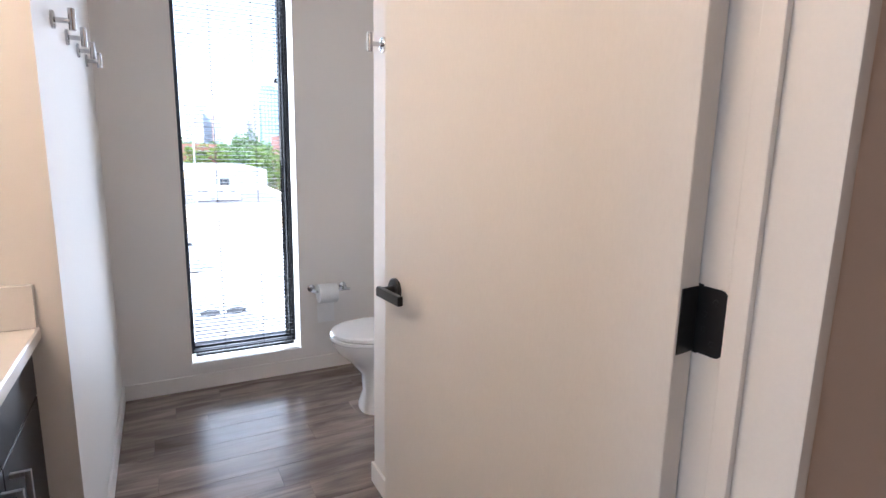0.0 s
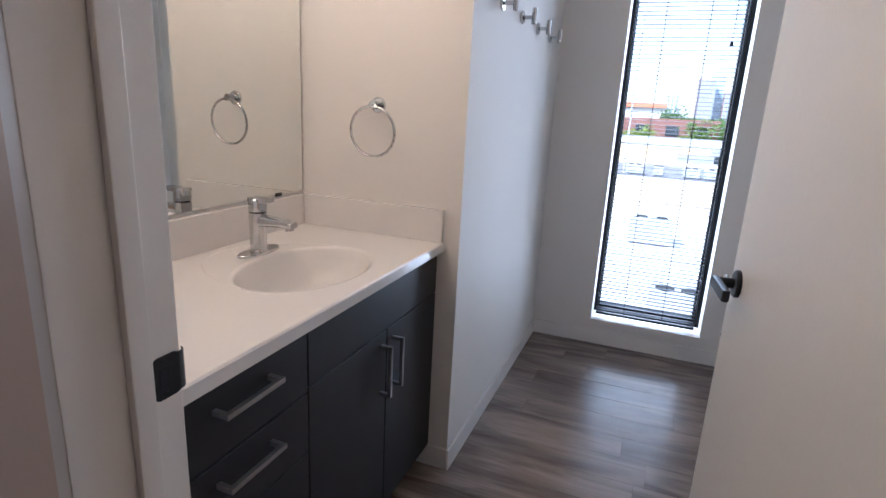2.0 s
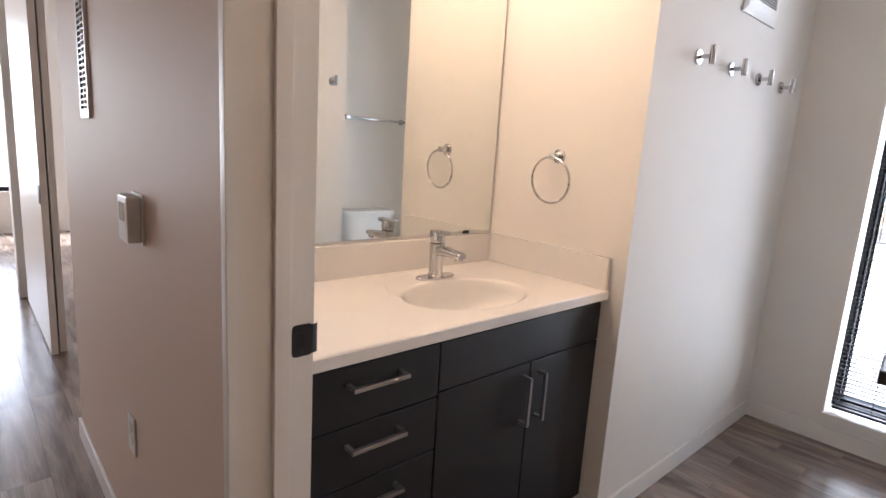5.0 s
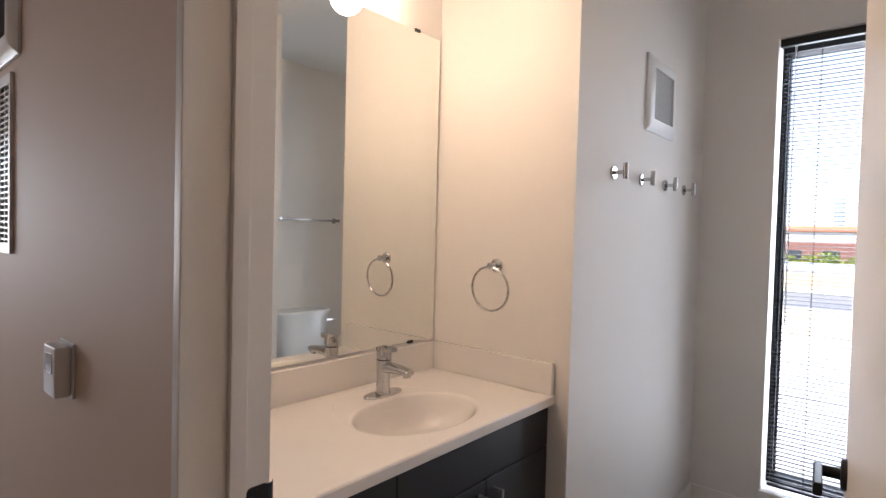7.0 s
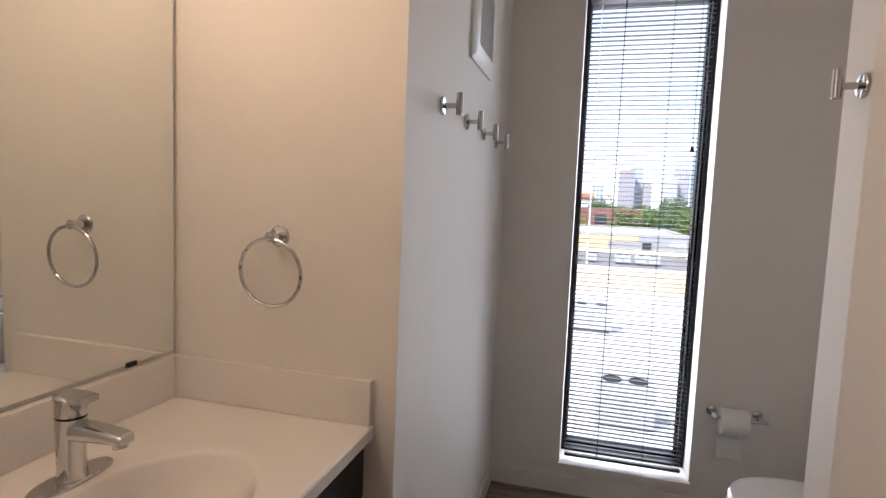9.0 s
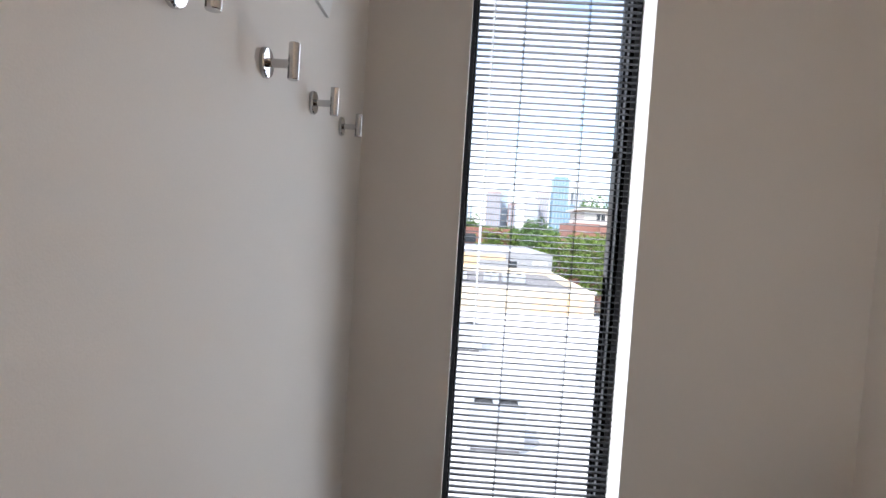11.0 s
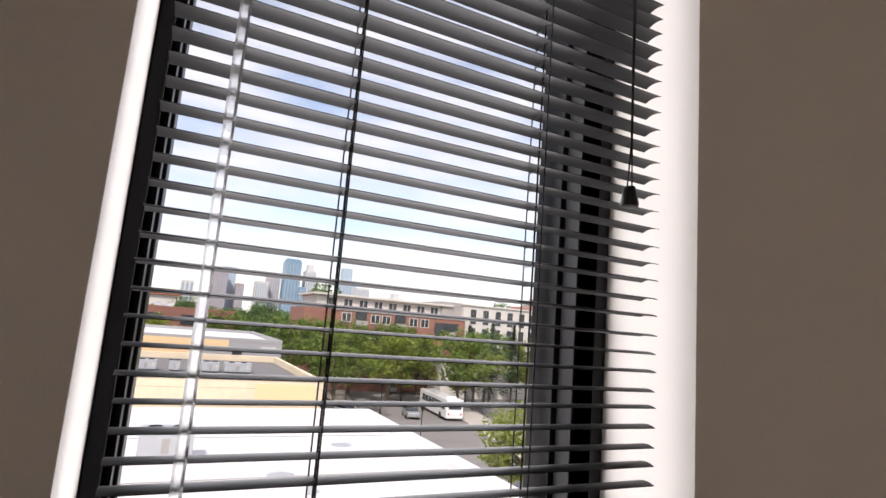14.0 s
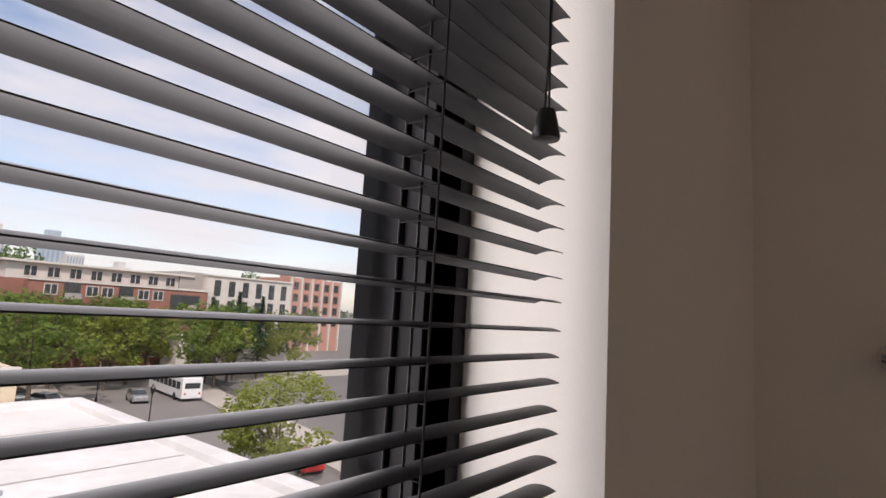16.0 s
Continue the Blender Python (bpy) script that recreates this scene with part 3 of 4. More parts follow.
def vanity_light():
    e = tagged(empty("vanity_light", (XM, 1.23, 2.36)), "bath bar light with lit round frosted globes", "lamp")
    ys = (1.53, 1.33, 1.13, 0.93)
    child(Build().box((XM + 0.001, 0.84, 2.315), (XM + 0.03, 1.62, 2.43), 0.006), "back_plate", M_CHROME, e)
    for y in ys:
        child(Build().lathe([(0.022, 0.031), (0.024, 0.05), (0.03, 0.062), (0.028, 0.066)], (XM, y, 2.372), (1, 0, -0.55), 20), "socket", M_CHROME, e)
        g = Build()
        s = bmesh.new()
        bmesh.ops.create_uvsphere(s, u_segments=28, v_segments=16, radius=0.062, matrix=Matrix.Translation((XM + 0.122, y, 2.283)))
        g.take(s)
        child(g, "globe", M_GLOBE, e)


vanity_light()


def coat_hook(at, face):
    """A round chrome rose with a post and an upright peg; face: 1 out along +x, -1 along -x."""
    e = tagged(empty("coat_hook", at), "polished chrome peg hook on the white wall", "hook", "coat hooks on the bathroom walls")
    b = Build()
    b.lathe([(0.0255, 0.0004), (0.0255, 0.006), (0.0235, 0.0085), (0.012, 0.009)], (0, 0, 0), (1, 0, 0), 32).obj("rose", M_CHROME, e)
    Build().rod((0.008, 0, 0), (0.044, 0, 0), 0.0075).obj("post", M_CHROME, e)
    Build().lathe([(0.0085, -0.026), (0.0095, -0.025), (0.0095, 0.034), (0.0085, 0.035)], (0.05, 0, 0), seg=20).obj("peg", M_CHROME, e)
    if face < 0:
        e.rotation_euler = (0, 0, math.pi)
    return e


hk = coat_hook((XH, 2.24, 1.676), 1)
for y in (2.53, 2.82, 3.10):
    copy_thing(hk, pose(XH, y, 1.676))
coat_hook((XP, 2.082, 1.68), -1)


def towel_ring():
    e = tagged(empty("towel_ring", (-0.49, YE, 1.31)), "polished chrome towel ring on the wall beside the mirror", "towel ring")
    Build().lathe([(0.026, 0.0004), (0.026, 0.006), (0.0235, 0.009), (0.013, 0.01), (0.011, 0.04), (0.013, 0.048)], (0, 0, 0), (0, -1, 0)).obj("rose", M_CHROME, e)
    R = 0.082
    Build().tube([(R * math.sin(a), -0.042 - 0.006 * math.cos(a), -0.086 + R * math.cos(a)) for a in (2 * math.pi * i / 48 for i in range(48))], 0.0046, 10, True).obj("ring", M_CHROME, e)


towel_ring()


def towel_bar():
    e = tagged(empty("towel_bar", (XR, 2.92, 1.515)), "straight chrome towel bar above the toilet tank", "towel bar")
    for y in (-0.28, 0.28):
        Build().lathe([(0.024, 0.0004), (0.024, 0.007), (0.012, 0.01), (0.011, 0.055), (0.014, 0.062)], (0, y, 0), (-1, 0, 0)).obj("rose", M_CHROME, e)
    Build().rod((-0.05, -0.30, 0), (-0.05, 0.30, 0), 0.0085).obj("bar", M_CHROME, e)


towel_bar()


def paper_holder():
    e = tagged(empty("toilet_paper_holder", (0.92, YW, 0.512)), "chrome wall toilet paper holder", "paper holder")
    for x in (-0.093, 0.098):
        Build().lathe([(0.022, 0.0004), (0.022, 0.006), (0.01, 0.009), (0.009, 0.05), (0.011, 0.06)], (x, 0, 0), (0, -1, 0)).obj("rose", M_CHROME, e)
    Build().rod((-0.098, -0.052, -0.012), (0.128, -0.052, -0.012), 0.0075).obj("arm", M_CHROME, e)
    r = tagged(empty("toilet_paper_roll", (0.91, YW - 0.052, 0.487)), "white toilet paper roll with a hanging sheet", "toilet paper")
    b = Build()
    b.lathe([(0.021, -0.055), (0.056, -0.055), (0.0575, -0.052), (0.0575, 0.052), (0.056, 0.055), (0.021, 0.055), (0.0205, 0.05), (0.0205, -0.05), (0.021, -0.055)], (0, 0, 0), (1, 0, 0), 36)
    b.obj("roll", M_PAPER, r)
    rings = []
    for i in range(9):
        z = -0.02 - i * 0.021
        y = 0.0378 + 0.006 * math.sin(i * 0.5)
        rings.append([Vector((x, y + d + 0.002 * math.sin(x * 60 + i), z)) for x, d in ((-0.052, 0), (0, 0.001), (0.052, 0), (0.052, 0.0006), (0, 0.0016), (-0.052, 0.0006))])
    Build().loft(rings).obj("hanging_sheet", M_PAPER, r)


paper_holder()


def toilet():
    e = tagged(empty("toilet", (1.15, 2.79, 0)), "white ceramic two-piece toilet with the lid closed", "toilet")
    e.rotation_euler = (0, 0, 0)
    cyy = 0.0
    # bowl and pedestal: front at low x
    def sec(z, xf, xb, w, p=2.2):
        return oval((xf + xb) / 2, cyy, z, (xb - xf) / 2, w, 40, p)
    Build().loft([sec(0.001, -0.235, 0.27, 0.118, 3), sec(0.03, -0.235, 0.27, 0.114, 3), sec(0.10, -0.215, 0.26, 0.095, 2.6), sec(0.2, -0.225, 0.26, 0.102, 2.4), sec(0.27, -0.285, 0.25, 0.14),
                  sec(0.33, -0.35, 0.24, 0.172), sec(0.375, -0.372, 0.23, 0.184), sec(0.392, -0.372, 0.23, 0.184)]).obj("bowl", M_CERAMIC, e)
    Build().loft([sec(0.394, -0.378, 0.13, 0.186), sec(0.40, -0.382, 0.135, 0.19), sec(0.412, -0.38, 0.135, 0.188), sec(0.414, -0.376, 0.13, 0.184)]).obj("seat", M_CERAMIC, e)
    Build().loft([sec(0.4165, -0.374, 0.13, 0.184), sec(0.422, -0.38, 0.135, 0.188), sec(0.434, -0.374, 0.135, 0.183), sec(0.440, -0.35, 0.11, 0.16)]).obj("lid", M_CERAMIC, e)
    Build().loft([sec(0.40, 0.185, 0.335, 0.165, 4), sec(0.425, 0.165, 0.355, 0.19, 4), sec(0.55, 0.150, 0.36, 0.212, 5), sec(0.745, 0.142, 0.362, 0.234, 5)]).obj("tank", M_CERAMIC, e)
    Build().loft([sec(0.747, 0.132, 0.366, 0.245, 5), sec(0.775, 0.130, 0.367, 0.248, 5), sec(0.785, 0.136, 0.364, 0.243, 5), sec(0.79, 0.15, 0.35, 0.225, 5)]).obj("tank_lid", M_CERAMIC, e)
    h = Build().rod((0.145, 0.18, 0.705), (0.128, 0.18, 0.705), 0.011).box((0.118, 0.175, 0.698), (0.13, 0.245, 0.712), 0.004).obj("flush_handle", M_CHROME, e)


toilet()


def wall_vent():
    e = tagged(empty("wall_vent", (XH, 2.72, 2.05)), "white square wall vent with a dark fine grille", "vent")
    y0, y1, z0, z1 = -0.175, 0.175, -0.16, 0.165
    b = Build()
    o = [(y0, z0), (y1, z0), (y1, z1), (y0, z1)]
    def rr(x, k):
        return [Vector((x, y - math.copysign(k, y), z - math.copysign(k, z))) for y, z in o]
    b.loft([rr(0.0005, 0), rr(0.008, 0), rr(0.022, 0.028), rr(0.022, 0.055), rr(0.006, 0.058), rr(0.0005, 0.058), rr(0.0005, 0)], cap=False)
    b.obj("frame", M_PLASTIC, e)
    # no duct is cut: a dark sheet gives its shade
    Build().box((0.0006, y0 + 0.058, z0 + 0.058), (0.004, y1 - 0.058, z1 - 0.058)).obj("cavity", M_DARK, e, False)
    g = Build()
    for i in range(19):
        z = z0 + 0.066 + i * 0.0108
        g.box((0.0045, y0 + 0.058, z), (0.016, y1 - 0.058, z + 0.0026))
    for i in range(9):
        y = y0 + 0.07 + i * 0.026
        g.box((0.0042, y, z0 + 0.058), (0.012, y + 0.003, z1 - 0.058))
    g.obj("grille", M_PLASTIC, e, False)


wall_vent()


# ---- door ----
def bathroom_door():
    e = tagged(empty("bathroom_door", (JR - 0.002, YD1, 0)), "white painted flush door standing open, black lever and hinges", "door")
    L, T = 0.882, 0.044
    Build().box((-L, -T, 0.012), (0, 0, DH - 0.006), 0.0015, 1).obj("leaf", M_DOOR, e)
    lev = Build()
    for s, yy in ((-1, -T), (1, 0)):
        lev.lathe([(0.031, 0.0004), (0.031, 0.007), (0.028, 0.01), (0.012, 0.011), (0.011, 0.048)], (-L + 0.065, yy, 0.965), (0, s, 0), 32)
        lev.box((-L + 0.054, min(yy + s * 0.04, yy + s * 0.056), 0.952), (-L + 0.178, max(yy + s * 0.04, yy + s * 0.056), 0.978), 0.004)
    tagged(lev.obj("lever_handle", M_BLACK, e), "black lever handle")
    Build().box((-L - 0.0012, -T + 0.009, 0.935), (-L + 0.001, -0.009, 0.995), 0.0005).obj("latch_plate", M_BLACK, e)
    for z in (0.28, 1.105, 1.86):
        h = Build().box((-0.0005, -T + 0.004, z - 0.048), (0.0016, -0.002, z + 0.048), 0.0004)
        h.rod((0.003, 0.006, z - 0.051), (0.003, 0.006, z + 0.051), 0.006)
        h.obj("hinge", M_BLACK, e)
    e.rotation_euler = (0, 0, -radians(84.4))
    for z in (0.28, 1.105, 1.86):
        hl = tagged(empty("hinge_leaf", (JR, YD1 - 0.021, z)), "black hinge leaf with rounded corners screwed to the door jamb", "hinge", "hinge leaves on the jamb")
        ring = []
        for cy, cz, a0 in ((0.013, 0.038, 0), (-0.013, 0.038, 90), (-0.013, -0.038, 180), (0.013, -0.038, 270)):
            ring += [(cy + 0.011 * math.cos(radians(a0 + a)), cz + 0.011 * math.sin(radians(a0 + a))) for a in (0, 30, 60, 90)]
        Build().loft([[Vector((x, y, zz)) for y, zz in ring] for x in (0.0005, -0.0018)]).obj("leaf", M_BLACK, hl)
        for yy, zz in ((-0.008, 0.03), (0.006, 0.01), (0.006, -0.012), (-0.008, -0.03)):
            Build().lathe([(0.0042, 0.0018), (0.0036, 0.0024), (0.001, 0.0022)], (0, yy, zz), (-1, 0, 0), 10).obj("screw", M_BLACK, hl)
    s = tagged(empty("strike_plate", (JL, 0.762, 0.944)), "black metal strike plate with a curved lip on the door jamb", "strike plate")

    def rounded(x, hy, hz, r):
        ring = []
        for cy, cz, a0 in ((hy - r, hz - r, 0), (r - hy, hz - r, 90), (r - hy, r - hz, 180), (hy - r, r - hz, 270)):
            ring += [Vector((x, cy + r * math.cos(radians(a0 + a)), cz + r * math.sin(radians(a0 + a)))) for a in (0, 30, 60, 90)]
        return ring

    Build().loft([rounded(-0.001, 0.021, 0.031, 0.008), rounded(0.0016, 0.021, 0.031, 0.008), rounded(0.0022, 0.0204, 0.0304, 0.0075)]).obj("plate", M_BLACK, s)
    Build().loft([[Vector((x + d, y, z)) for z, d in ((-0.028, 0), (0.028, 0), (0.028, 0.002), (-0.028, 0.002))] for x, y in ((0.0002, 0.019), (-0.0005, 0.026), (-0.004, 0.032), (-0.010, 0.035))]).obj("lip", M_BLACK, s)
    # the hole's shade, as a thin dark plate on the strike
    Build().box((0.0023, -0.012, -0.014), (0.0027, 0.003, 0.014)).obj("latch_hole_shade", M_DARK, s, False)
    for z in (-0.023, 0.023):
        Build().lathe([(0.0035, 0.0022), (0.003, 0.003), (0.001, 0.0031)], (0, -0.004, z), (1, 0, 0), 10).obj("screw", M_BLACK, s)


bathroom_door()


# ---- hall ----
def thermostat():
    e = tagged(empty("thermostat", (-0.745, YD0, 1.10)), "white plastic wall thermostat with a small screen", "thermostat")
    Build().box((-0.05, -0.006, -0.061), (0.05, -0.0003, 0.061), 0.002).obj("base", M_PLASTIC, e)
    Build().box((-0.044, -0.038, -0.056), (0.044, -0.006, 0.056), 0.006).obj("housing", M_PLASTIC, e)
    Build().box((-0.026, -0.0392, -0.004), (0.026, -0.0378, 0.040), 0.0005).obj("screen", M_SCREEN, e)


thermostat()


def outlet():
    e = tagged(empty("wall_outlet", (-0.915, YD0, 0.455)), "white duplex wall outlet above the baseboard", "outlet")
    Build().box((-0.036, -0.006, -0.058), (0.036, -0.0003, 0.058), 0.002).obj("plate", M_PLASTIC, e)
    for z in (-0.02, 0.02):
        Build().lathe([(0.016, 0.006), (0.016, 0.0078), (0.014, 0.008)], (0, 0, z), (0, -1, 0), 20).obj("socket", M_PLASTIC, e)


outlet()


def hall_grille():
    e = tagged(empty("hall_return_grille", (-1.34, YD0, 1.595)), "tall narrow white return grille with dark slots", "vent")
    b = Build()
    w, h = 0.07, 0.26
    for p, q in (((-w, -0.01, -h), (-w + 0.018, -0.0004, h)), ((w - 0.018, -0.01, -h), (w, -0.0004, h)), ((-w + 0.018, -0.01, -h), (w - 0.018, -0.0004, -h + 0.03)), ((-w + 0.018, -0.01, h - 0.03), (w - 0.018, -0.0004, h)), ((-0.004, -0.009, -h + 0.03), (0.004, -0.002, h - 0.03))):
        b.box(p, q, 0.001)
    for i in range(26):
        z = -h + 0.038 + i * 0.0172
        b.box((-w + 0.018, -0.009, z), (w - 0.018, -0.003, z + 0.0055))
    b.obj("grille", M_PLASTIC, e)
    # dark sheet on the wall as the shade behind the slots
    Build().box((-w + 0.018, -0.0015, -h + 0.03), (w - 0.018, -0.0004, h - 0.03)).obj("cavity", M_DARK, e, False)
    e = tagged(empty("hall_vent", (-1.36, YD0, 2.10)), "white framed wall vent above the narrow grille", "vent")
    o = [(-0.17, -0.21), (0.17, -0.21), (0.17, 0.21), (-0.17, 0.21)]
    def rr(y, k):
        return [Vector((x - math.copysign(k, x), y, z - math.copysign(k, z))) for x, z in o]
    Build().loft([rr(-0.0005, 0), rr(-0.008, 0), rr(-0.026, 0.03), rr(-0.026, 0.06), rr(-0.004, 0.063), rr(-0.0005, 0.063), rr(-0.0005, 0)], cap=False).obj("frame", M_PLASTIC, e)
    g = Build()
    # shade of the vent opening, laid on as a dark sheet
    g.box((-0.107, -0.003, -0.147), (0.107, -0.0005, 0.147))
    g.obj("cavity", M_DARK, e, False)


hall_grille()


def sliding_door(x0, x1, y, pull):
    e = tagged(empty("sliding_door", ((x0 + x1) / 2, y, 0)), "glossy white sliding door panel in the hall, half open", "door", "sliding doors in the hall")
    w = (x1 - x0) / 2
    Build().box((-w, -0.017, 0.012), (w, 0.017, 2.19), 0.002).obj("panel", M_TRIM, e)
    if pull:
        Build().box((w - 0.07, -0.021, 0.88), (w - 0.004, -0.0165, 0.98), 0.002).obj("pull", M_BLACK, e)


sliding_door(-4.2, -2.92, 0.655, True)
sliding_door(-4.25, -2.95, 0.70, False)


# ---- outside ----
GZ = -11.0
M_GROUND = material("asphalt_ground", (0.17, 0.16, 0.15), 0.9, vary=0.2, scale=0.08, bump_scale=2)
M_ROAD = material("asphalt_road", (0.20, 0.185, 0.175), 0.9, vary=0.15, scale=0.15, bump_scale=3)
M_PAVE = material("concrete_pavement", (0.42, 0.38, 0.34), 0.9, vary=0.12, scale=0.4, bump_scale=5)
M_ROOF = material("white_membrane_roof", (0.72, 0.70, 0.69), 0.7, vary=0.08, scale=0.35, bump_scale=2, stain=0.16)
M_ROOFD = material("dark_gravel_roof", (0.16, 0.15, 0.15), 0.9, vary=0.25, scale=0.3, bump_scale=6)
M_TAN = material("tan_stucco", (0.62, 0.52, 0.38), 0.85, vary=0.12, scale=0.35, bump_scale=4, stain=0.08)
M_PEACH = material("peach_paint", (0.66, 0.47, 0.27), 0.85, vary=0.05, scale=0.3, bump_scale=3)
M_GREYW = material("grey_block_wall", (0.30, 0.30, 0.31), 0.85, vary=0.08, scale=0.5, bump_scale=4)
M_BRICK = material("red_brick", (0.27, 0.125, 0.095), 0.9, vary=0.2, scale=0.6, bump_scale=8)
M_BRICK2 = material("brown_brick", (0.22, 0.10, 0.075), 0.9, vary=0.2, scale=0.6, bump_scale=8)
M_PINK = material("pink_brick", (0.45, 0.24, 0.19), 0.9, vary=0.12, scale=0.6, bump_scale=8)
M_LIGHT = material("light_panel_cladding", (0.55, 0.52, 0.48), 0.8, vary=0.08, scale=0.4, bump_scale=5)
M_GREYC = material("grey_cladding", (0.33, 0.31, 0.29), 0.8, vary=0.08, scale=0.4, bump_scale=5)
M_WINDARK = material("dark_window_glass", (0.035, 0.04, 0.045), 0.12, vary=0.3, scale=0.3, bump_scale=1)
M_METAL = material("galvanised_unit", (0.42, 0.43, 0.45), 0.5, 0.3, vary=0.1, scale=2, bump_scale=20)
M_LEAF = [leaf_material("leaves_green", (0.14, 0.20, 0.045)), leaf_material("leaves_yellow_green", (0.23, 0.27, 0.055)), leaf_material("leaves_dark", (0.085, 0.14, 0.045))]
M_CONIFER = leaf_material("conifer_needles", (0.03, 0.052, 0.03))
M_BARK = material("bark", (0.10, 0.075, 0.055), 0.9, vary=0.3, scale=2, bump_scale=12)
M_CARW = material("white_car_paint", (0.72, 0.72, 0.72), 0.25, vary=0.02, coat=0.5)
M_CARS = material("silver_car_paint", (0.42, 0.43, 0.44), 0.28, 0.5, vary=0.03, coat=0.5)
M_CARD = material("dark_car_paint", (0.05, 0.05, 0.055), 0.25, vary=0.03, coat=0.5)
M_CARR = material("red_car_paint", (0.45, 0.03, 0.03), 0.25, vary=0.03, coat=0.5)
M_TYRE = material("tyre_rubber", (0.02, 0.02, 0.02), 0.8, vary=0.1)
M_GRASS = material("grass", (0.12, 0.17, 0.045), 0.9, vary=0.3, scale=0.6, bump_scale=8)
# tower colours, with the distance haze mixed in as pale blue-grey
HAZED_SKYC = [material("tower_" + n, c, 0.35 if k else 0.7, vary=0.08, scale=0.02, bump_scale=0.2) for n, c, k in
        (("blue_glass", (0.16, 0.27, 0.36), 1), ("pink_stone", (0.47, 0.38, 0.37), 0), ("white_stone", (0.55, 0.54, 0.53), 0), ("brown_stone", (0.33, 0.25, 0.24), 0), ("pale_blue", (0.36, 0.44, 0.51), 1))]
# window bands lightened for the same haze
M_BAND = material("tower_window_bands", (0.27, 0.33, 0.40), 0.3, vary=0.1, scale=0.05)

structure(boxes("ground", [((-3000, 3.9, GZ - 0.5), (3000, 4000, GZ))], M_GROUND), "asphalt and concrete city ground")


def strip(name, pts, w, z, h, mat, label):
    """A band of road or pavement along a line."""
    rings = []
    for i, p in enumerate(pts):
        a, b = Vector(pts[max(i - 1, 0)]), Vector(pts[min(i + 1, len(pts) - 1)])
        d = (b - a).normalized()
        s = Vector((d.y, -d.x)) * w / 2
        p = Vector(p)
        rings.append([Vector((*(p - s), z)), Vector((*(p + s), z)), Vector((*(p + s), z + h)), Vector((*(p - s), z + h))])
    structure(Build().loft(rings).obj(name, mat, None, False), label)


ROAD = [(18.5, 15), (24, 40), (31, 72), (36.5, 100), (44, 140)]
strip("road", ROAD, 13, GZ - 0.02, 0.035, M_ROAD, "grey asphalt street")
strip("pavement", [(x + 9.2, y - 2) for x, y in ROAD], 4.6, GZ - 0.02, 0.16, M_PAVE, "concrete pavement with a kerb")
strip("pavement", [(x - 8.6, y + 2) for x, y in ROAD], 3.6, GZ - 0.02, 0.16, M_PAVE, "concrete pavement with a kerb")
structure(boxes("parking_lot", [((50, 84, GZ), (120, 97, GZ + 0.02))], M_PAVE), "pale concrete parking lot")


def roof_building(name, label, x0, x1, y0, y1, top, wall, roof, par=0.45, thick=0.3):
    e = tagged(empty(name, ((x0 + x1) / 2, (y0 + y1) / 2, GZ)), label, "building")
    child(Build().box((x0, y0, GZ), (x1, y1, top - par)), "wall", wall, e, False)
    b = Build()
    for p, q in (((x0, y0, top - par), (x1, y0 + thick, top)), ((x0, y1 - thick, top - par), (x1, y1, top)), ((x0, y0 + thick, top - par), (x0 + thick, y1 - thick, top)), ((x1 - thick, y0 + thick, top - par), (x1, y1 - thick, top))):
        b.box(p, q, 0.03, 1)
    child(b, "parapet", wall, e)
    child(Build().box((x0 + thick, y0 + thick, top - par), (x1 - thick, y1 - thick, top - par + 0.03)), "roof", roof, e, False)
    return e


e = roof_building("white_roof_building", "low building with a white membrane roof and parapet", -30, 12.6, 6.5, 38.2, -4.15, M_ROOF, M_ROOF, 0.35, 0.8)
b = Build()
for y in (16.5, 24.5, 31.5):
    b.box((-29, y, -4.48), (11.7, y + 0.12, -4.455), 0.005)
child(b, "roof_seam", M_GREYC, e)
for x, y in ((6.5, 33), (8.3, 29.5), (4.6, 24.8), (9.4, 21), (7.1, 18.2)):
    child(Build().lathe([(0.55, -4.476), (0.5, -4.462), (0.1, -4.46)], (x, y, 0), seg=14), "roof_drain_stain", M_METAL, e)
child(Build().lathe([(0.12, -4.48), (0.12, -4.1), (0.2, -4.08), (0.2, -3.98), (0.03, -3.9)], (5.2, 22.3, 0), seg=14), "roof_vent_pipe", M_METAL, e)


def roof_unit(x, y, z, w, d, h):
    e = tagged(empty("rooftop_air_unit", (x, y, z)), "grey metal rooftop air conditioner with fan grilles", "air unit", "rooftop air units")
    Build().box((-w / 2, -d / 2, 0.12), (w / 2, d / 2, h), 0.02).obj("housing", M_METAL, e)
    Build().box((-w / 2 + 0.1, -d / 2 + 0.1, 0.0), (w / 2 - 0.1, d / 2 - 0.1, 0.13)).obj("curb", M_ROOFD, e, False)
    for k in (-1, 1):
        Build().lathe([(d * 0.2, h - 0.01), (d * 0.2, h + 0.05), (d * 0.17, h + 0.06), (d * 0.16, h + 0.02)], (k * w * 0.23, 0, 0), seg=20).obj("fan_grille", M_DARK, e)
    Build().box((-w * 0.08, -d / 2 - 0.012, h * 0.3), (w * 0.06, -d / 2 + 0.005, h * 0.75), 0.004).obj("panel", M_GREYC, e)
    Build().box((w * 0.28, -d / 2 - 0.012, h * 0.5), (w * 0.4, -d / 2 + 0.005, h * 0.78), 0.004).obj("label_plate", M_LIGHT, e)


